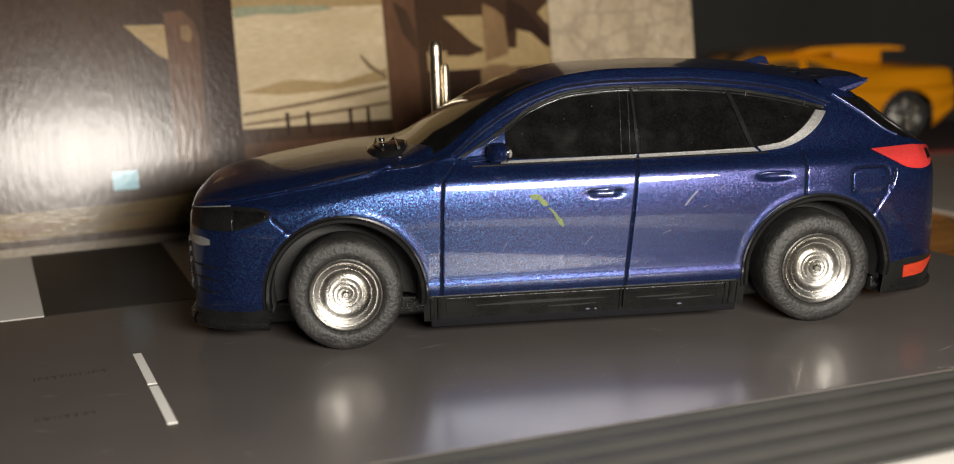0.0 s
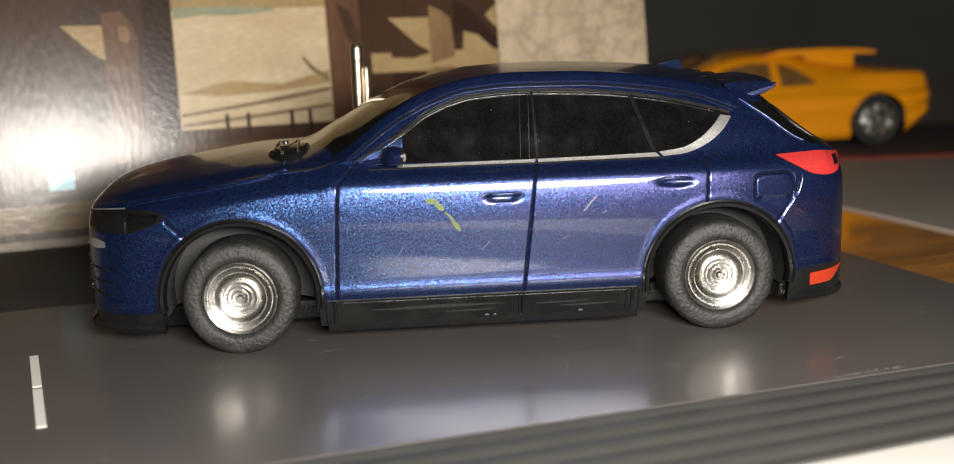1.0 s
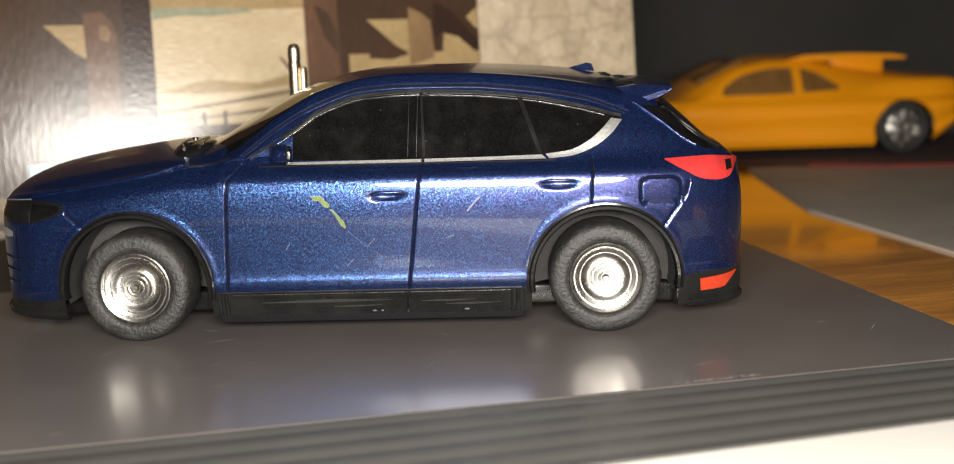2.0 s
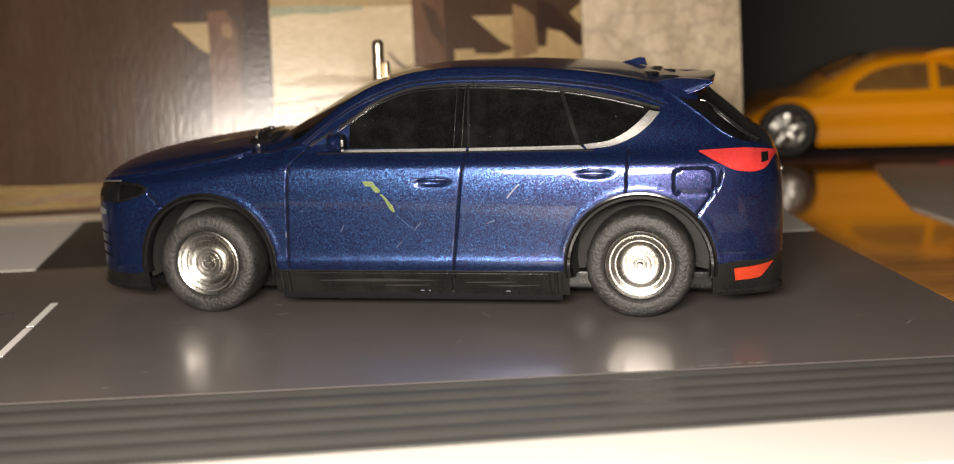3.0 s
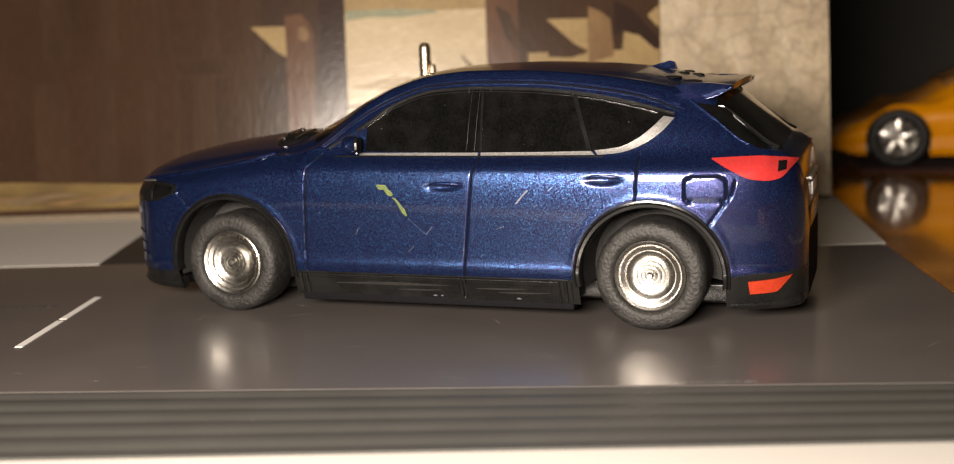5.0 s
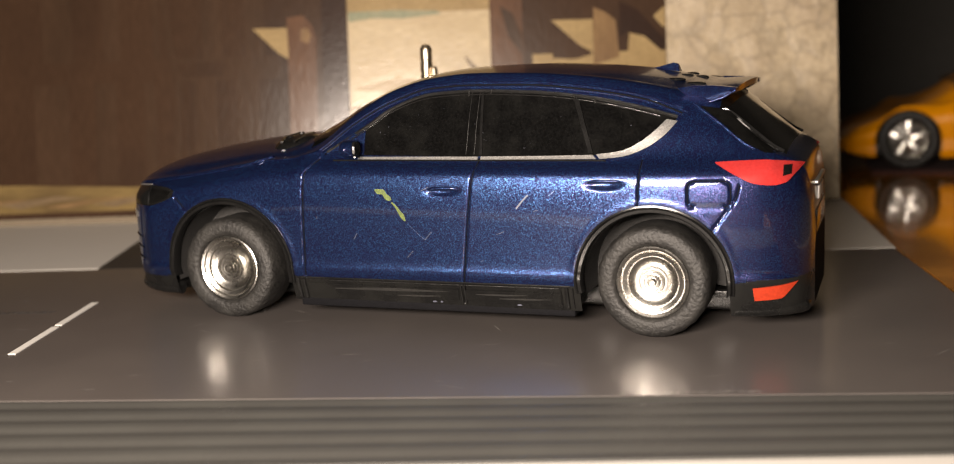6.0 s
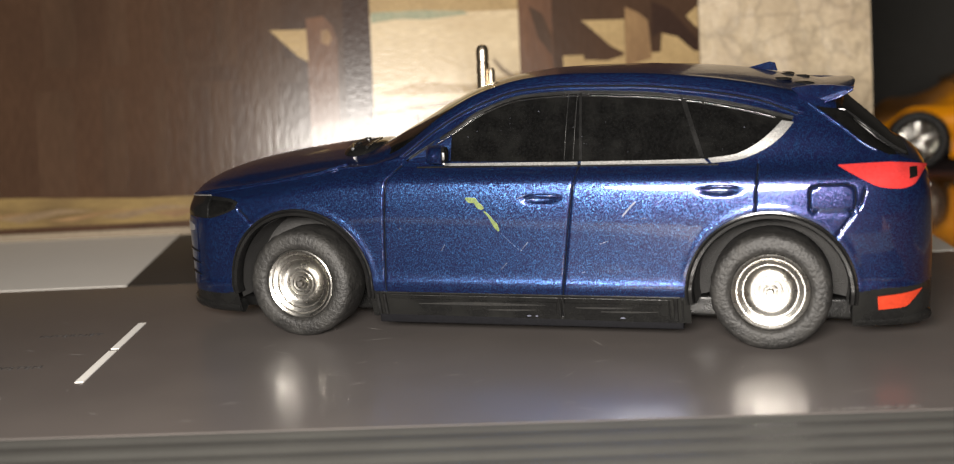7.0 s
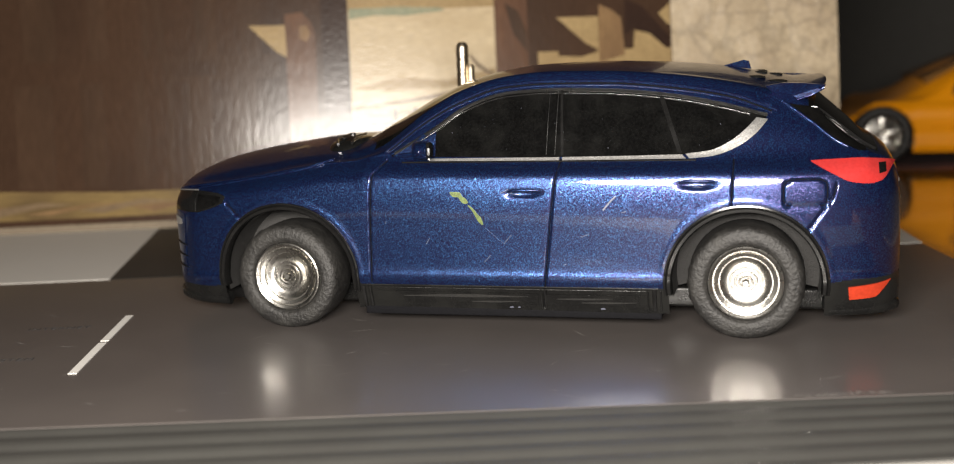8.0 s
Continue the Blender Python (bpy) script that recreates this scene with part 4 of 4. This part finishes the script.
# ---- printed picture panel standing on the rear cover
def print_material(name, color, other, scale=60.0, amount=0.6, rough=0.21, stretch=(1, 1, 1)):
    return material(name, color, rough, grain=0.12, scale=900, stain=amount, stain_scale=scale, second=other, coat=0.05, coat_rough=0.1, spec=0.15, rough_var=0.03, stretch=stretch, bump=0.18)


P_WOOD = print_material("printed_dark_timber", (0.051, 0.0285, 0.0175), (0.033, 0.019, 0.0125), 50, 0.7, stretch=(1, 1, 0.35))
P_POST = print_material("printed_brown_post", (0.105, 0.054, 0.031), (0.062, 0.032, 0.020), 80, 0.6, stretch=(1, 1, 0.3))
P_PLANK = print_material("printed_worn_timber", (0.055, 0.032, 0.020), (0.035, 0.021, 0.0135), 70, 0.7, stretch=(1, 1, 0.25))
P_DARK = print_material("printed_dark_shade", (0.032, 0.018, 0.013), (0.022, 0.013, 0.010), 60, 0.6)
P_SAND = print_material("printed_pale_sand", (0.46, 0.37, 0.24), (0.35, 0.265, 0.15), 70, 0.7, stretch=(0.5, 1, 1.6))
P_BEIGE = print_material("printed_beige_beam", (0.30, 0.215, 0.105), (0.20, 0.135, 0.066), 90, 0.6)
P_STRAW = print_material("printed_straw", (0.18, 0.125, 0.052), (0.09, 0.06, 0.03), 120, 0.8, stretch=(0.4, 1, 1.5))
P_FOOT = print_material("grey_foot_band", (0.2, 0.165, 0.12), (0.2, 0.16, 0.12), 60, 0.6)
P_GREEN = print_material("printed_grey_green", (0.20, 0.22, 0.15), (0.3, 0.27, 0.17), 150, 0.8)
P_BRANCH = print_material("printed_branch", (0.17, 0.12, 0.07), (0.1, 0.07, 0.045), 120, 0.6)
P_TAN = print_material("printed_tan_timber", (0.20, 0.125, 0.062), (0.12, 0.07, 0.038), 110, 0.7, stretch=(1, 1, 0.4))
P_TAG = print_material("printed_pale_blue", (0.25, 0.48, 0.58), (0.2, 0.4, 0.5), 120, 0.5)


def stone_print():
    m = material("printed_rough_stone", (0.42, 0.34, 0.23), 0.55, grain=0.15, scale=700, stain=0.6, stain_scale=70, second=(0.29, 0.22, 0.14), rough_var=0.1)
    nt = m.node_tree
    tc = nt.nodes.new("ShaderNodeTexCoord")
    v = nt.nodes.new("ShaderNodeTexVoronoi")
    v.inputs["Scale"].default_value, v.inputs["Randomness"].default_value = 95, 1.0
    nz = nt.nodes.new("ShaderNodeTexNoise")
    nz.inputs["Scale"].default_value, nz.inputs["Detail"].default_value = 120, 8
    mx = nt.nodes.new("ShaderNodeMix")
    mx.data_type, mx.inputs[0].default_value = "RGBA", 0.35
    nt.links.new(tc.outputs["Object"], nz.inputs["Vector"])
    nt.links.new(tc.outputs["Object"], mx.inputs[6])
    nt.links.new(nz.outputs["Color"], mx.inputs[7])
    ad = nt.nodes.new("ShaderNodeVectorMath")
    ad.operation = "MULTIPLY_ADD"
    ad.inputs[1].default_value = (0.012, 0.012, 0.012)
    nt.links.new(nz.outputs["Color"], ad.inputs[0])
    nt.links.new(tc.outputs["Object"], ad.inputs[2])
    nt.links.new(ad.outputs[0], v.inputs["Vector"])
    bp = nt.nodes.new("ShaderNodeBump")
    bp.inputs["Strength"].default_value, bp.inputs["Distance"].default_value = 0.9, 0.0012
    nt.links.new(v.outputs["Distance"], bp.inputs["Height"])
    bp.invert = True
    nt.links.new(bp.outputs[0], nt.nodes["Principled BSDF"].inputs["Normal"])
    nt.nodes.remove(mx)
    ve = nt.nodes.new("ShaderNodeTexVoronoi")
    ve.feature = "DISTANCE_TO_EDGE"
    ve.inputs["Scale"].default_value = 120
    nt.links.new(ad.outputs[0], ve.inputs["Vector"])
    joint = nt.nodes.new("ShaderNodeMapRange")
    joint.inputs[1].default_value, joint.inputs[2].default_value = 0.0, 0.1
    joint.inputs[3].default_value, joint.inputs[4].default_value = 0.74, 1.0
    nt.links.new(ve.outputs["Distance"], joint.inputs[0])
    base = nt.nodes["Principled BSDF"].inputs["Base Color"]
    shade = nt.nodes.new("ShaderNodeVectorMath")
    shade.operation = "SCALE"
    nt.links.new(base.links[0].from_socket, shade.inputs[0])
    nt.links.new(joint.outputs[0], shade.inputs["Scale"])
    nt.links.new(shade.outputs[0], base)
    return m


P_STONE = stone_print()
FACE = 0.0                      # the panel leans a little forward
panel = thing("picture_panel", "glossy printed backdrop of a timber building with a pale stone column", "backdrop")
panel.matrix_basis = pose(0, 0, 0, 0, 0, TURN) @ pose(-2 * S, 8.88 * S, 0.0, -6.3, 0, 1.0) @ pose(2 * S, 0, 0)
part("board", box(-19, 8.84, FACE, FACE + 0.3, 0.20, 9.0, 0.01), P_WOOD, panel, "glossy brown timber print", smooth=False)

def printed(name, outline, mat, lift, label=""):
    """A flat printed shape of (u, z) on the panel's face."""
    n = len(outline)
    v = [(u, FACE - lift, z) for u, z in outline] + [(u, FACE - 0.0005, z) for u, z in outline]
    return part(name, (v, [tuple(range(n)), tuple(range(2 * n - 1, n - 1, -1))] + [(i, n + i, n + (i + 1) % n, (i + 1) % n) for i in range(n)]), mat, panel, label, smooth=False)


def rect(a, b, c, d):
    return [(a, c), (b, c), (b, d), (a, d)]


printed("printed_column", rect(4.52, 8.835, 0.3, 8.95), P_STONE, 0.012, "pale rough stone column print")
printed("printed_sand", rect(-3.63, 0.03, 2.52, 5.42), P_SAND, 0.006, "pale sandy landscape print")
printed("printed_sky", rect(-3.63, 0.03, 5.42, 8.9), P_BEIGE, 0.006)
printed("printed_leaves", [(-3.6, 5.22), (-3.0, 5.30), (-2.2, 5.27), (-1.2, 5.36), (-1.3, 5.44), (-2.4, 5.5), (-3.6, 5.48)], P_GREEN, 0.009, "grey green foliage print")
for k, (u0, u1) in enumerate(((-18.2, -16.9), (-15.6, -14.6), (-13.7, -12.9), (-11.9, -11.0), (-10.3, -9.75), (-9.0, -8.72), (-7.7, -7.1), (-6.6, -6.0))):
    printed("printed_plank", [(u0, 1.35), (u1, 1.3), (u1 + 0.02, 3.88), (u0 + 0.03, 3.88)], P_PLANK, 0.004, "worn timber plank print")
    printed("printed_plank", [(u0 + 0.3, 4.44), (u1 + 0.2, 4.44), (u1 + 0.2, 8.9), (u0 + 0.3, 8.9)], P_PLANK, 0.004)
printed("printed_door_edge", [(-8.3, 1.4), (-8.12, 1.4), (-7.98, 3.9), (-8.15, 4.6), (-8.6, 8.9), (-8.78, 8.9), (-8.32, 4.6), (-8.14, 3.9)], P_PLANK, 0.007, "worn brown door edge print")
printed("printed_beam", rect(-8.08, -5.3, 4.34, 4.44), P_PLANK, 0.006)
printed("printed_beam", rect(-8.08, -5.3, 3.86, 3.97), P_PLANK, 0.006)
printed("printed_beam", rect(-6.9, -5.35, 3.98, 4.33), P_PLANK, 0.006)
printed("printed_post", [(-5.2, 2.0), (-4.5, 2.0), (-4.45, 4.85), (-4.55, 5.2), (-4.78, 5.45), (-5.2, 5.4)], P_POST, 0.006, "brown timber post print")
printed("printed_brace", [(-6.1, 5.15), (-5.2, 5.14), (-5.18, 4.34), (-5.42, 4.48)], P_BEIGE, 0.008, "lit beige brace print")
printed("printed_knot", [(-4.86, 4.8), (-4.66, 4.72), (-4.58, 4.9), (-4.66, 5.12), (-4.84, 5.1)], P_TAN, 0.009)
printed("printed_post", rect(-4.30, -3.64, 0.5, 8.9), P_DARK, 0.009, "dark timber post print")
printed("printed_post", rect(0.04, 0.86, 0.5, 8.9), P_POST, 0.006, "brown timber post print")
printed("printed_brace", [(0.3, 5.5), (0.62, 5.3), (0.84, 4.75), (0.84, 4.25), (0.5, 4.7)], P_PLANK, 0.008)
printed("printed_wall", rect(-3.63, 0.03, 2.32, 2.66), P_PLANK, 0.008, "low brown wall print")
for u in (-2.6, -2.1, -1.05, -0.6):
    printed("printed_stake", rect(u, u + 0.09, 2.45, 2.98), P_DARK, 0.010)
printed("printed_beam", rect(-3.63, 0.03, 1.5, 2.32), P_POST, 0.006)
printed("printed_beam", rect(1.1, 4.5, 3.76, 4.24), P_BEIGE, 0.006, "beige beam print")
printed("printed_brace", [(1.59, 5.09), (2.66, 5.08), (2.66, 4.24), (2.32, 4.42)], P_BEIGE, 0.009, "lit beige brace print")
printed("printed_shade", [(1.62, 4.44), (2.3, 4.36), (2.64, 4.2), (2.2, 4.08), (1.62, 4.12)], P_WOOD, 0.010)
printed("printed_brace", [(2.68, 5.38), (3.0, 5.24), (3.24, 5.04), (3.32, 4.1), (2.66, 3.92)], P_TAN, 0.010, "tan timber brace print")
printed("printed_brace", [(3.34, 5.5), (3.8, 5.3), (4.48, 4.5), (4.45, 4.2), (3.97, 4.6), (3.55, 4.75), (3.34, 4.6)], P_DARK, 0.009)
printed("printed_brace", [(3.58, 4.70), (3.97, 4.6), (4.42, 4.18), (4.45, 3.8), (3.5, 3.8)], P_BEIGE, 0.010, "lit beige brace print")
printed("printed_brace", [(4.2, 5.1), (4.5, 5.36), (4.5, 4.8), (4.42, 4.84)], P_BEIGE, 0.010)
printed("printed_recess", rect(1.62, 2.47, 2.6, 3.74), P_DARK, 0.009)
printed("printed_arch", [(2.5, 2.7), (2.5, 3.72), (2.75, 3.84), (3.2, 3.84), (3.55, 3.7), (3.55, 2.7)], P_TAN, 0.010)
printed("printed_branch", [(-3.6, 2.96), (-2.07, 3.12), (-0.9, 3.26), (0.0, 3.40), (0.0, 3.50), (-0.95, 3.37), (-2.0, 3.22), (-3.6, 3.03)], P_BRANCH, 0.009, "dark branch print")
printed("printed_branch", [(-3.6, 2.72), (-1.8, 2.85), (0.0, 3.02), (0.0, 3.10), (-1.8, 2.94), (-3.6, 2.80)], P_BRANCH, 0.009)
printed("printed_branch", [(-0.66, 4.22), (-0.45, 3.92), (0.0, 3.62), (0.0, 3.72), (-0.4, 4.02), (-0.6, 4.25)], P_BRANCH, 0.009)
printed("printed_dune", [(-3.6, 3.5), (-2.4, 3.75), (-1.2, 3.62), (0.0, 3.9), (0.0, 3.6), (-1.3, 3.45), (-2.6, 3.4)], P_BEIGE, 0.008, "darker sand ridge print")
printed("printed_straw", [(-19, 1.45), (-12.2, 1.3), (-9.4, 1.18), (-6.5, 1.2), (-4.7, 1.3), (-4.6, 0.62), (-9, 0.58), (-19, 0.55)], P_STRAW, 0.006, "straw coloured ground print")
for k in range(9):
    u = -15.5 + 1.25 * k
    printed("printed_stalk", [(u, 0.72 + 0.05 * (k % 3)), (u + 1.6, 1.0 - 0.08 * (k % 2)), (u + 2.4, 0.92), (u + 1.5, 0.86), (u + 0.6, 0.68)], P_TAN if k % 2 else P_BRANCH, 0.008 + 0.001 * (k % 4))
printed("printed_plinth", rect(-19, 4.5, 0.2, 0.42), P_FOOT, 0.009, "grey band along the panel's foot")
printed("printed_tag", rect(-6.66, -6.1, 1.50, 1.92), P_TAG, 0.012, "pale blue printed tag")

# ---- raised glossy shelf beside and behind the device, and what lies on it
GLOSS_WOOD = material("glossy_orange_brown_wood", (0.58, 0.245, 0.042), 0.14, grain=0.2, scale=350, stain=0.6, stain_scale=60, second=(0.20, 0.075, 0.018), coat=0.8, coat_rough=0.06, stretch=(0.25, 2, 1))
GREY = material("grey_paper", (0.30, 0.27, 0.23), 0.6, grain=0.05, scale=2000, stain=0.3, stain_scale=40)
MAROON = material("maroon_cloth", (0.045, 0.012, 0.009), 0.9, grain=0.5, scale=1500, bump=0.5, stain=0.6, stain_scale=90, second=(0.018, 0.008, 0.007))
CRIMSON = material("red_border_cloth", (0.17, 0.017, 0.012), 0.85, grain=0.4, scale=1500, bump=0.5, stain=0.5, stain_scale=90, second=(0.09, 0.012, 0.01))
WALLPAINT = material("dark_grey_wall", (0.10, 0.096, 0.088), 0.85, grain=0.1, scale=300, stain=0.4, stain_scale=8)
TABLE = material("dark_brown_table_board", (0.11, 0.062, 0.034), 0.45, grain=0.2, scale=400, stain=0.5, stain_scale=20, stretch=(0.2, 2, 1))
LEVEL, GROUND = 0.06, -0.04
shelf = tagged(part("wooden_shelf", prism([(60, -14), (60, 45), (-30, 45), (-30, 12.1), (9.19, 12.1), (7.76, -14)], -1.5, GROUND), GLOSS_WOOD, None, "glossy orange brown wooden shelf", False), category="shelf", kind="structure")
shelf.matrix_basis = pose(0, 0, 0, 0, 0, TURN)
sheet = tagged(part("grey_sheet", prism([(11.8, -6), (11.85, -0.2), (12.0, 3.5), (12.1, 6.0), (13.0, 8.8), (14.0, 12.0), (14.8, 14.3), (16.0, 14.0), (18.5, 12.5), (21.7, 11.4), (27, 10.8), (30, -6)], GROUND + 0.002, GROUND + 0.06), GREY, None, "flat grey sheet lying on the wooden shelf", False), category="sheet")
sheet.matrix_basis = pose(0, 0, 0, 0, 0, TURN)
cloth = thing("cloth", "dark maroon cloth with a red hem under the yellow car", "cloth", (11.42, 22.74, GROUND), 5.1)
part("main_cloth", box(-5.3, 12, -2.95, 4.2, 0.001, LEVEL - GROUND - 0.002, 0.03), MAROON, cloth, "dark maroon cloth laid flat", smooth=False)
part("cloth_front", prism([(-2.2, -2.96), (-0.5, -4.4), (2.4, -5.7), (5.7, -6.0), (11.8, -6.2), (11.8, -2.96)], 0.062, 0.092), MAROON, cloth, "maroon front of the cloth over the sheet", smooth=False)
part("hem", tube([(0.2, -4.75, 0.1), (2.4, -5.72, 0.1), (5.7, -6.02, 0.1), (11.8, -6.22, 0.1)], 0.06, 10), CRIMSON, cloth, "red cloth hem")

# ---- yellow toy sports car
YELLOW = material("yellow_orange_paint", (0.72, 0.265, 0.004), 0.28, grain=0.05, scale=2500, stain=0.25, stain_scale=60, second=(0.7, 0.26, 0.006), coat=0.7, coat_rough=0.06)
# Smoked glass with the orange brown reflection put into its base colour.
WINDOW_SHEEN = material("smoked_window_painted_sheen", (0.15, 0.075, 0.022), 0.15, grain=0.3, scale=900, stain=0.5, stain_scale=150, second=(0.22, 0.12, 0.04))
y_w = curve([(-6.3, 1.6), (-6.1, 2.1), (-5.6, 2.45), (-4.2, 2.68), (0, 2.7), (3, 2.85), (5, 2.9), (5.9, 2.75), (6.15, 2.5)])
y_mid = curve([(-6.3, 0.95), (-6.1, 1.15), (-5, 1.62), (-3.2, 2.32), (-2.6, 2.7), (-1.2, 3.25), (0, 3.4), (0.8, 3.4), (2, 3.25), (3.5, 2.9), (5, 2.7), (6.0, 2.6), (6.15, 2.2)])
y_edge = curve([(-6.3, 0.9), (-6.1, 1.05), (-5, 1.5), (-4.2, 1.95), (-3.2, 2.0), (-2.6, 2.2), (-1.2, 2.96), (0, 3.12), (0.8, 3.12), (2, 2.85), (3, 2.45), (4.2, 2.5), (5.5, 2.5), (6.0, 2.45), (6.15, 2.1)])
y_ey = curve([(-6.3, 1.2), (-5.5, 2.1), (-4.2, 2.3), (-2.6, 2.2), (-1.2, 1.85), (0.5, 1.65), (2, 1.75), (3, 2.2), (5, 2.4), (6.15, 2.2)])

y_low = curve([(-6.3, 0.62), (-5.4, 0.40), (-4.8, 0.35), (4.7, 0.35), (5.3, 0.62), (5.8, 0.95), (6.15, 1.15)])


def yellow_section(x):
    w, zm, ze, ye = float(y_w(x)), float(y_mid(x)), float(y_edge(x)), float(y_ey(x))
    zb = float(y_low(x))
    s = min((1.95 - zb) / 1.6, (ze - 0.1 - zb) / 1.6)
    pts = [(w * p, zb + (z - 0.35) * s) for p, z in ((0.93, 0.35), (0.97, 0.6), (0.955, 0.9), (0.98, 1.2), (1.0, 1.5), (0.98, 1.75), (0.92, 1.95))]
    y8, z8 = pts[-1]
    ye = min(ye, y8 - 0.08)
    return pts + [((y8 + ye) / 2 + 0.04, (z8 + ze) / 2), (ye, ze), (ye * 0.8, ze + 0.5 * (zm - ze)), (ye * 0.45, ze + 0.85 * (zm - ze)), (0.0, zm)]


yx = np.linspace(-6.3, 6.15, 440)
yskin = Shell(yx, yellow_section, 12)
YTOP = 8 * 12 + 1
hx, hy, hz = np.repeat(yx[:, None], yskin.grid.shape[1], 1), yskin.grid[:, :, 0], yskin.grid[:, :, 1]
sidey = np.arange(hy.shape[1])[None, :] < YTOP - 14
open_y = ~(((np.hypot(hx + 4.1, hz - 0.85) < 0.97) | (np.hypot(hx - 4.1, hz - 0.85) < 1.0) | ((np.abs(hx + 4.1) < 0.94) & (hz < 0.8)) | ((np.abs(hx - 4.1) < 0.97) & (hz < 0.8))) & sidey)
yellow = thing("toy_sports_car", "glossy yellow orange toy sports car with rear wing, on the shelf", "toy car", (11.42, 22.74, LEVEL), 5.1)
yellow.scale = (1.02, 1.02, 1.02)
a, b = yskin.grid.shape[:2]
ok = open_y[:-1, :-1] & open_y[1:, :-1] & open_y[:-1, 1:] & open_y[1:, 1:]
ii, jj = np.nonzero(ok)
q = np.stack([ii * b + jj, (ii + 1) * b + jj, (ii + 1) * b + jj + 1, ii * b + jj + 1], 1)
p = np.stack([hx.ravel(), -hy.ravel(), hz.ravel()], 1)
part("body", (np.vstack([p, p * [1, -1, 1]]), np.vstack([q, q[:, ::-1] + a * b])), YELLOW, yellow, "glossy yellow orange wedge body")
ends = []
for i in (0, -1):
    r = [(yx[i], -y, z) for y, z in zip(hy[i], hz[i])]
    r = r + [(x, -y, z) for x, y, z in r[::-1]]
    ends.append((r, [tuple(range(len(r)))]))
part("bumper", ends[0], YELLOW, yellow)
part("bumper", ends[1], YELLOW, yellow)
part("underbody", box(-5.8, 5.7, -1.7, 1.7, 0.3, 0.7, 0.05), CLAD, yellow, "black underbody")
for sign in (-1, 1):
    for name, low, high in (("side_window", [(-2.0, 2.12), (-0.4, 2.12), (0.45, 2.14)], [(-1.9, 2.4), (-1.2, 2.78), (0.0, 2.97), (0.5, 2.97)]),
                            ("quarter_window", [(0.75, 2.16), (1.6, 2.2), (1.95, 2.22)], [(0.78, 2.95), (1.3, 2.78), (2.0, 2.32)])):
        part(name, patch(yskin, YTOP, low, high, 24, 6, 0.02, 0.04, sign), WINDOW_SHEEN, yellow, "smoked side window with orange brown reflection in its colour")
    part("door_crease", tube([(x, sign * (yskin.side(x, 1.25 + 0.03 * x, YTOP) + 0.0), 1.25 + 0.03 * x) for x in np.linspace(-2.6, 2.6, 30)], 0.05), YELLOW, yellow)
    for hub in (-4.1, 4.1):
        wheel(yellow, hub, sign * 2.68, 0.92, 0.92, 0.63, 0.9, 0, 5, sign > 0)
        rows = [[(hub + math.cos(t) * q, sign * y, max(0.85 + math.sin(t) * q, 0.32)) for q, y in ((0.985, 2.3), (0.98, 1.5), (0.1, 1.45))] for t in (radians(d) for d in np.linspace(-30, 210, 37))]
        part("wheel_well", ([p for r in rows for p in r], [(i * 3 + j, i * 3 + j + 1, i * 3 + j + 4, i * 3 + j + 3) for i in range(36) for j in range(2)]), CLAD, yellow, "dark wheel well")
    part("wing_support", box(2.0, 3.8, sign * 1.4 - 0.06, sign * 1.4 + 0.06, 2.4, 3.28, 0.02), YELLOW, yellow)
wing = [(0.3, 3.26), (1.0, 3.42), (2.6, 3.44), (4.0, 3.38), (4.5, 3.30), (4.45, 3.22), (2.6, 3.24), (1.0, 3.22)]
n = len(wing)
part("rear_wing", ([(x, y, z - 0.03 * abs(y)) for y in (-1.75, 0.0, 1.75) for x, z in wing],
                   [tuple(range(n)), tuple(range(3 * n - 1, 2 * n - 1, -1))] + [(k * n + i, k * n + (i + 1) % n, k * n + n + (i + 1) % n, k * n + n + i) for k in (0, 1) for i in range(n)]), YELLOW, yellow, "yellow rear wing", smooth=False)
part("windscreen", ([(-2.75, -1.75, 2.62), (-2.75, 1.75, 2.62), (-1.15, 1.4, 3.31), (-1.15, -1.4, 3.31), (-2.65, -1.75, 2.4), (-2.65, 1.75, 2.4), (-1.05, 1.4, 3.15), (-1.05, -1.4, 3.15)],
                    [(0, 1, 2, 3), (7, 6, 5, 4), (0, 4, 5, 1), (1, 5, 6, 2), (2, 6, 7, 3), (3, 7, 4, 0)]), WINDOW_SHEEN, yellow, "smoked windscreen with orange brown reflection in its colour")

# ---- table and room
# Board out of view; made dark so little light bounces onto the doors.
tagged(part("table_board", box(-62, 62, -52, 58, -3.5, -1.5, 0.1), TABLE, None, "unseen table board under the device, dark brown to cut reflected light", False), category="table", kind="structure")
for name, geo in (("wall_north", box(-80, 80, 62, 66, -40, 90)), ("wall_south", box(-80, 80, -74, -70, -40, 90)), ("wall_west", box(-84, -80, -74, 66, -40, 90)),
                  ("wall_east", box(80, 84, -74, 66, -40, 90)), ("floor", box(-80, 80, -70, 62, -44, -40)), ("ceiling", box(-80, 80, -70, 62, 90, 94))):
    tagged(part(name, geo, WALLPAINT, None, "plain dark grey " + name.split("_")[0] + " of the unlit room", False), category=name.split("_")[0], kind="structure")
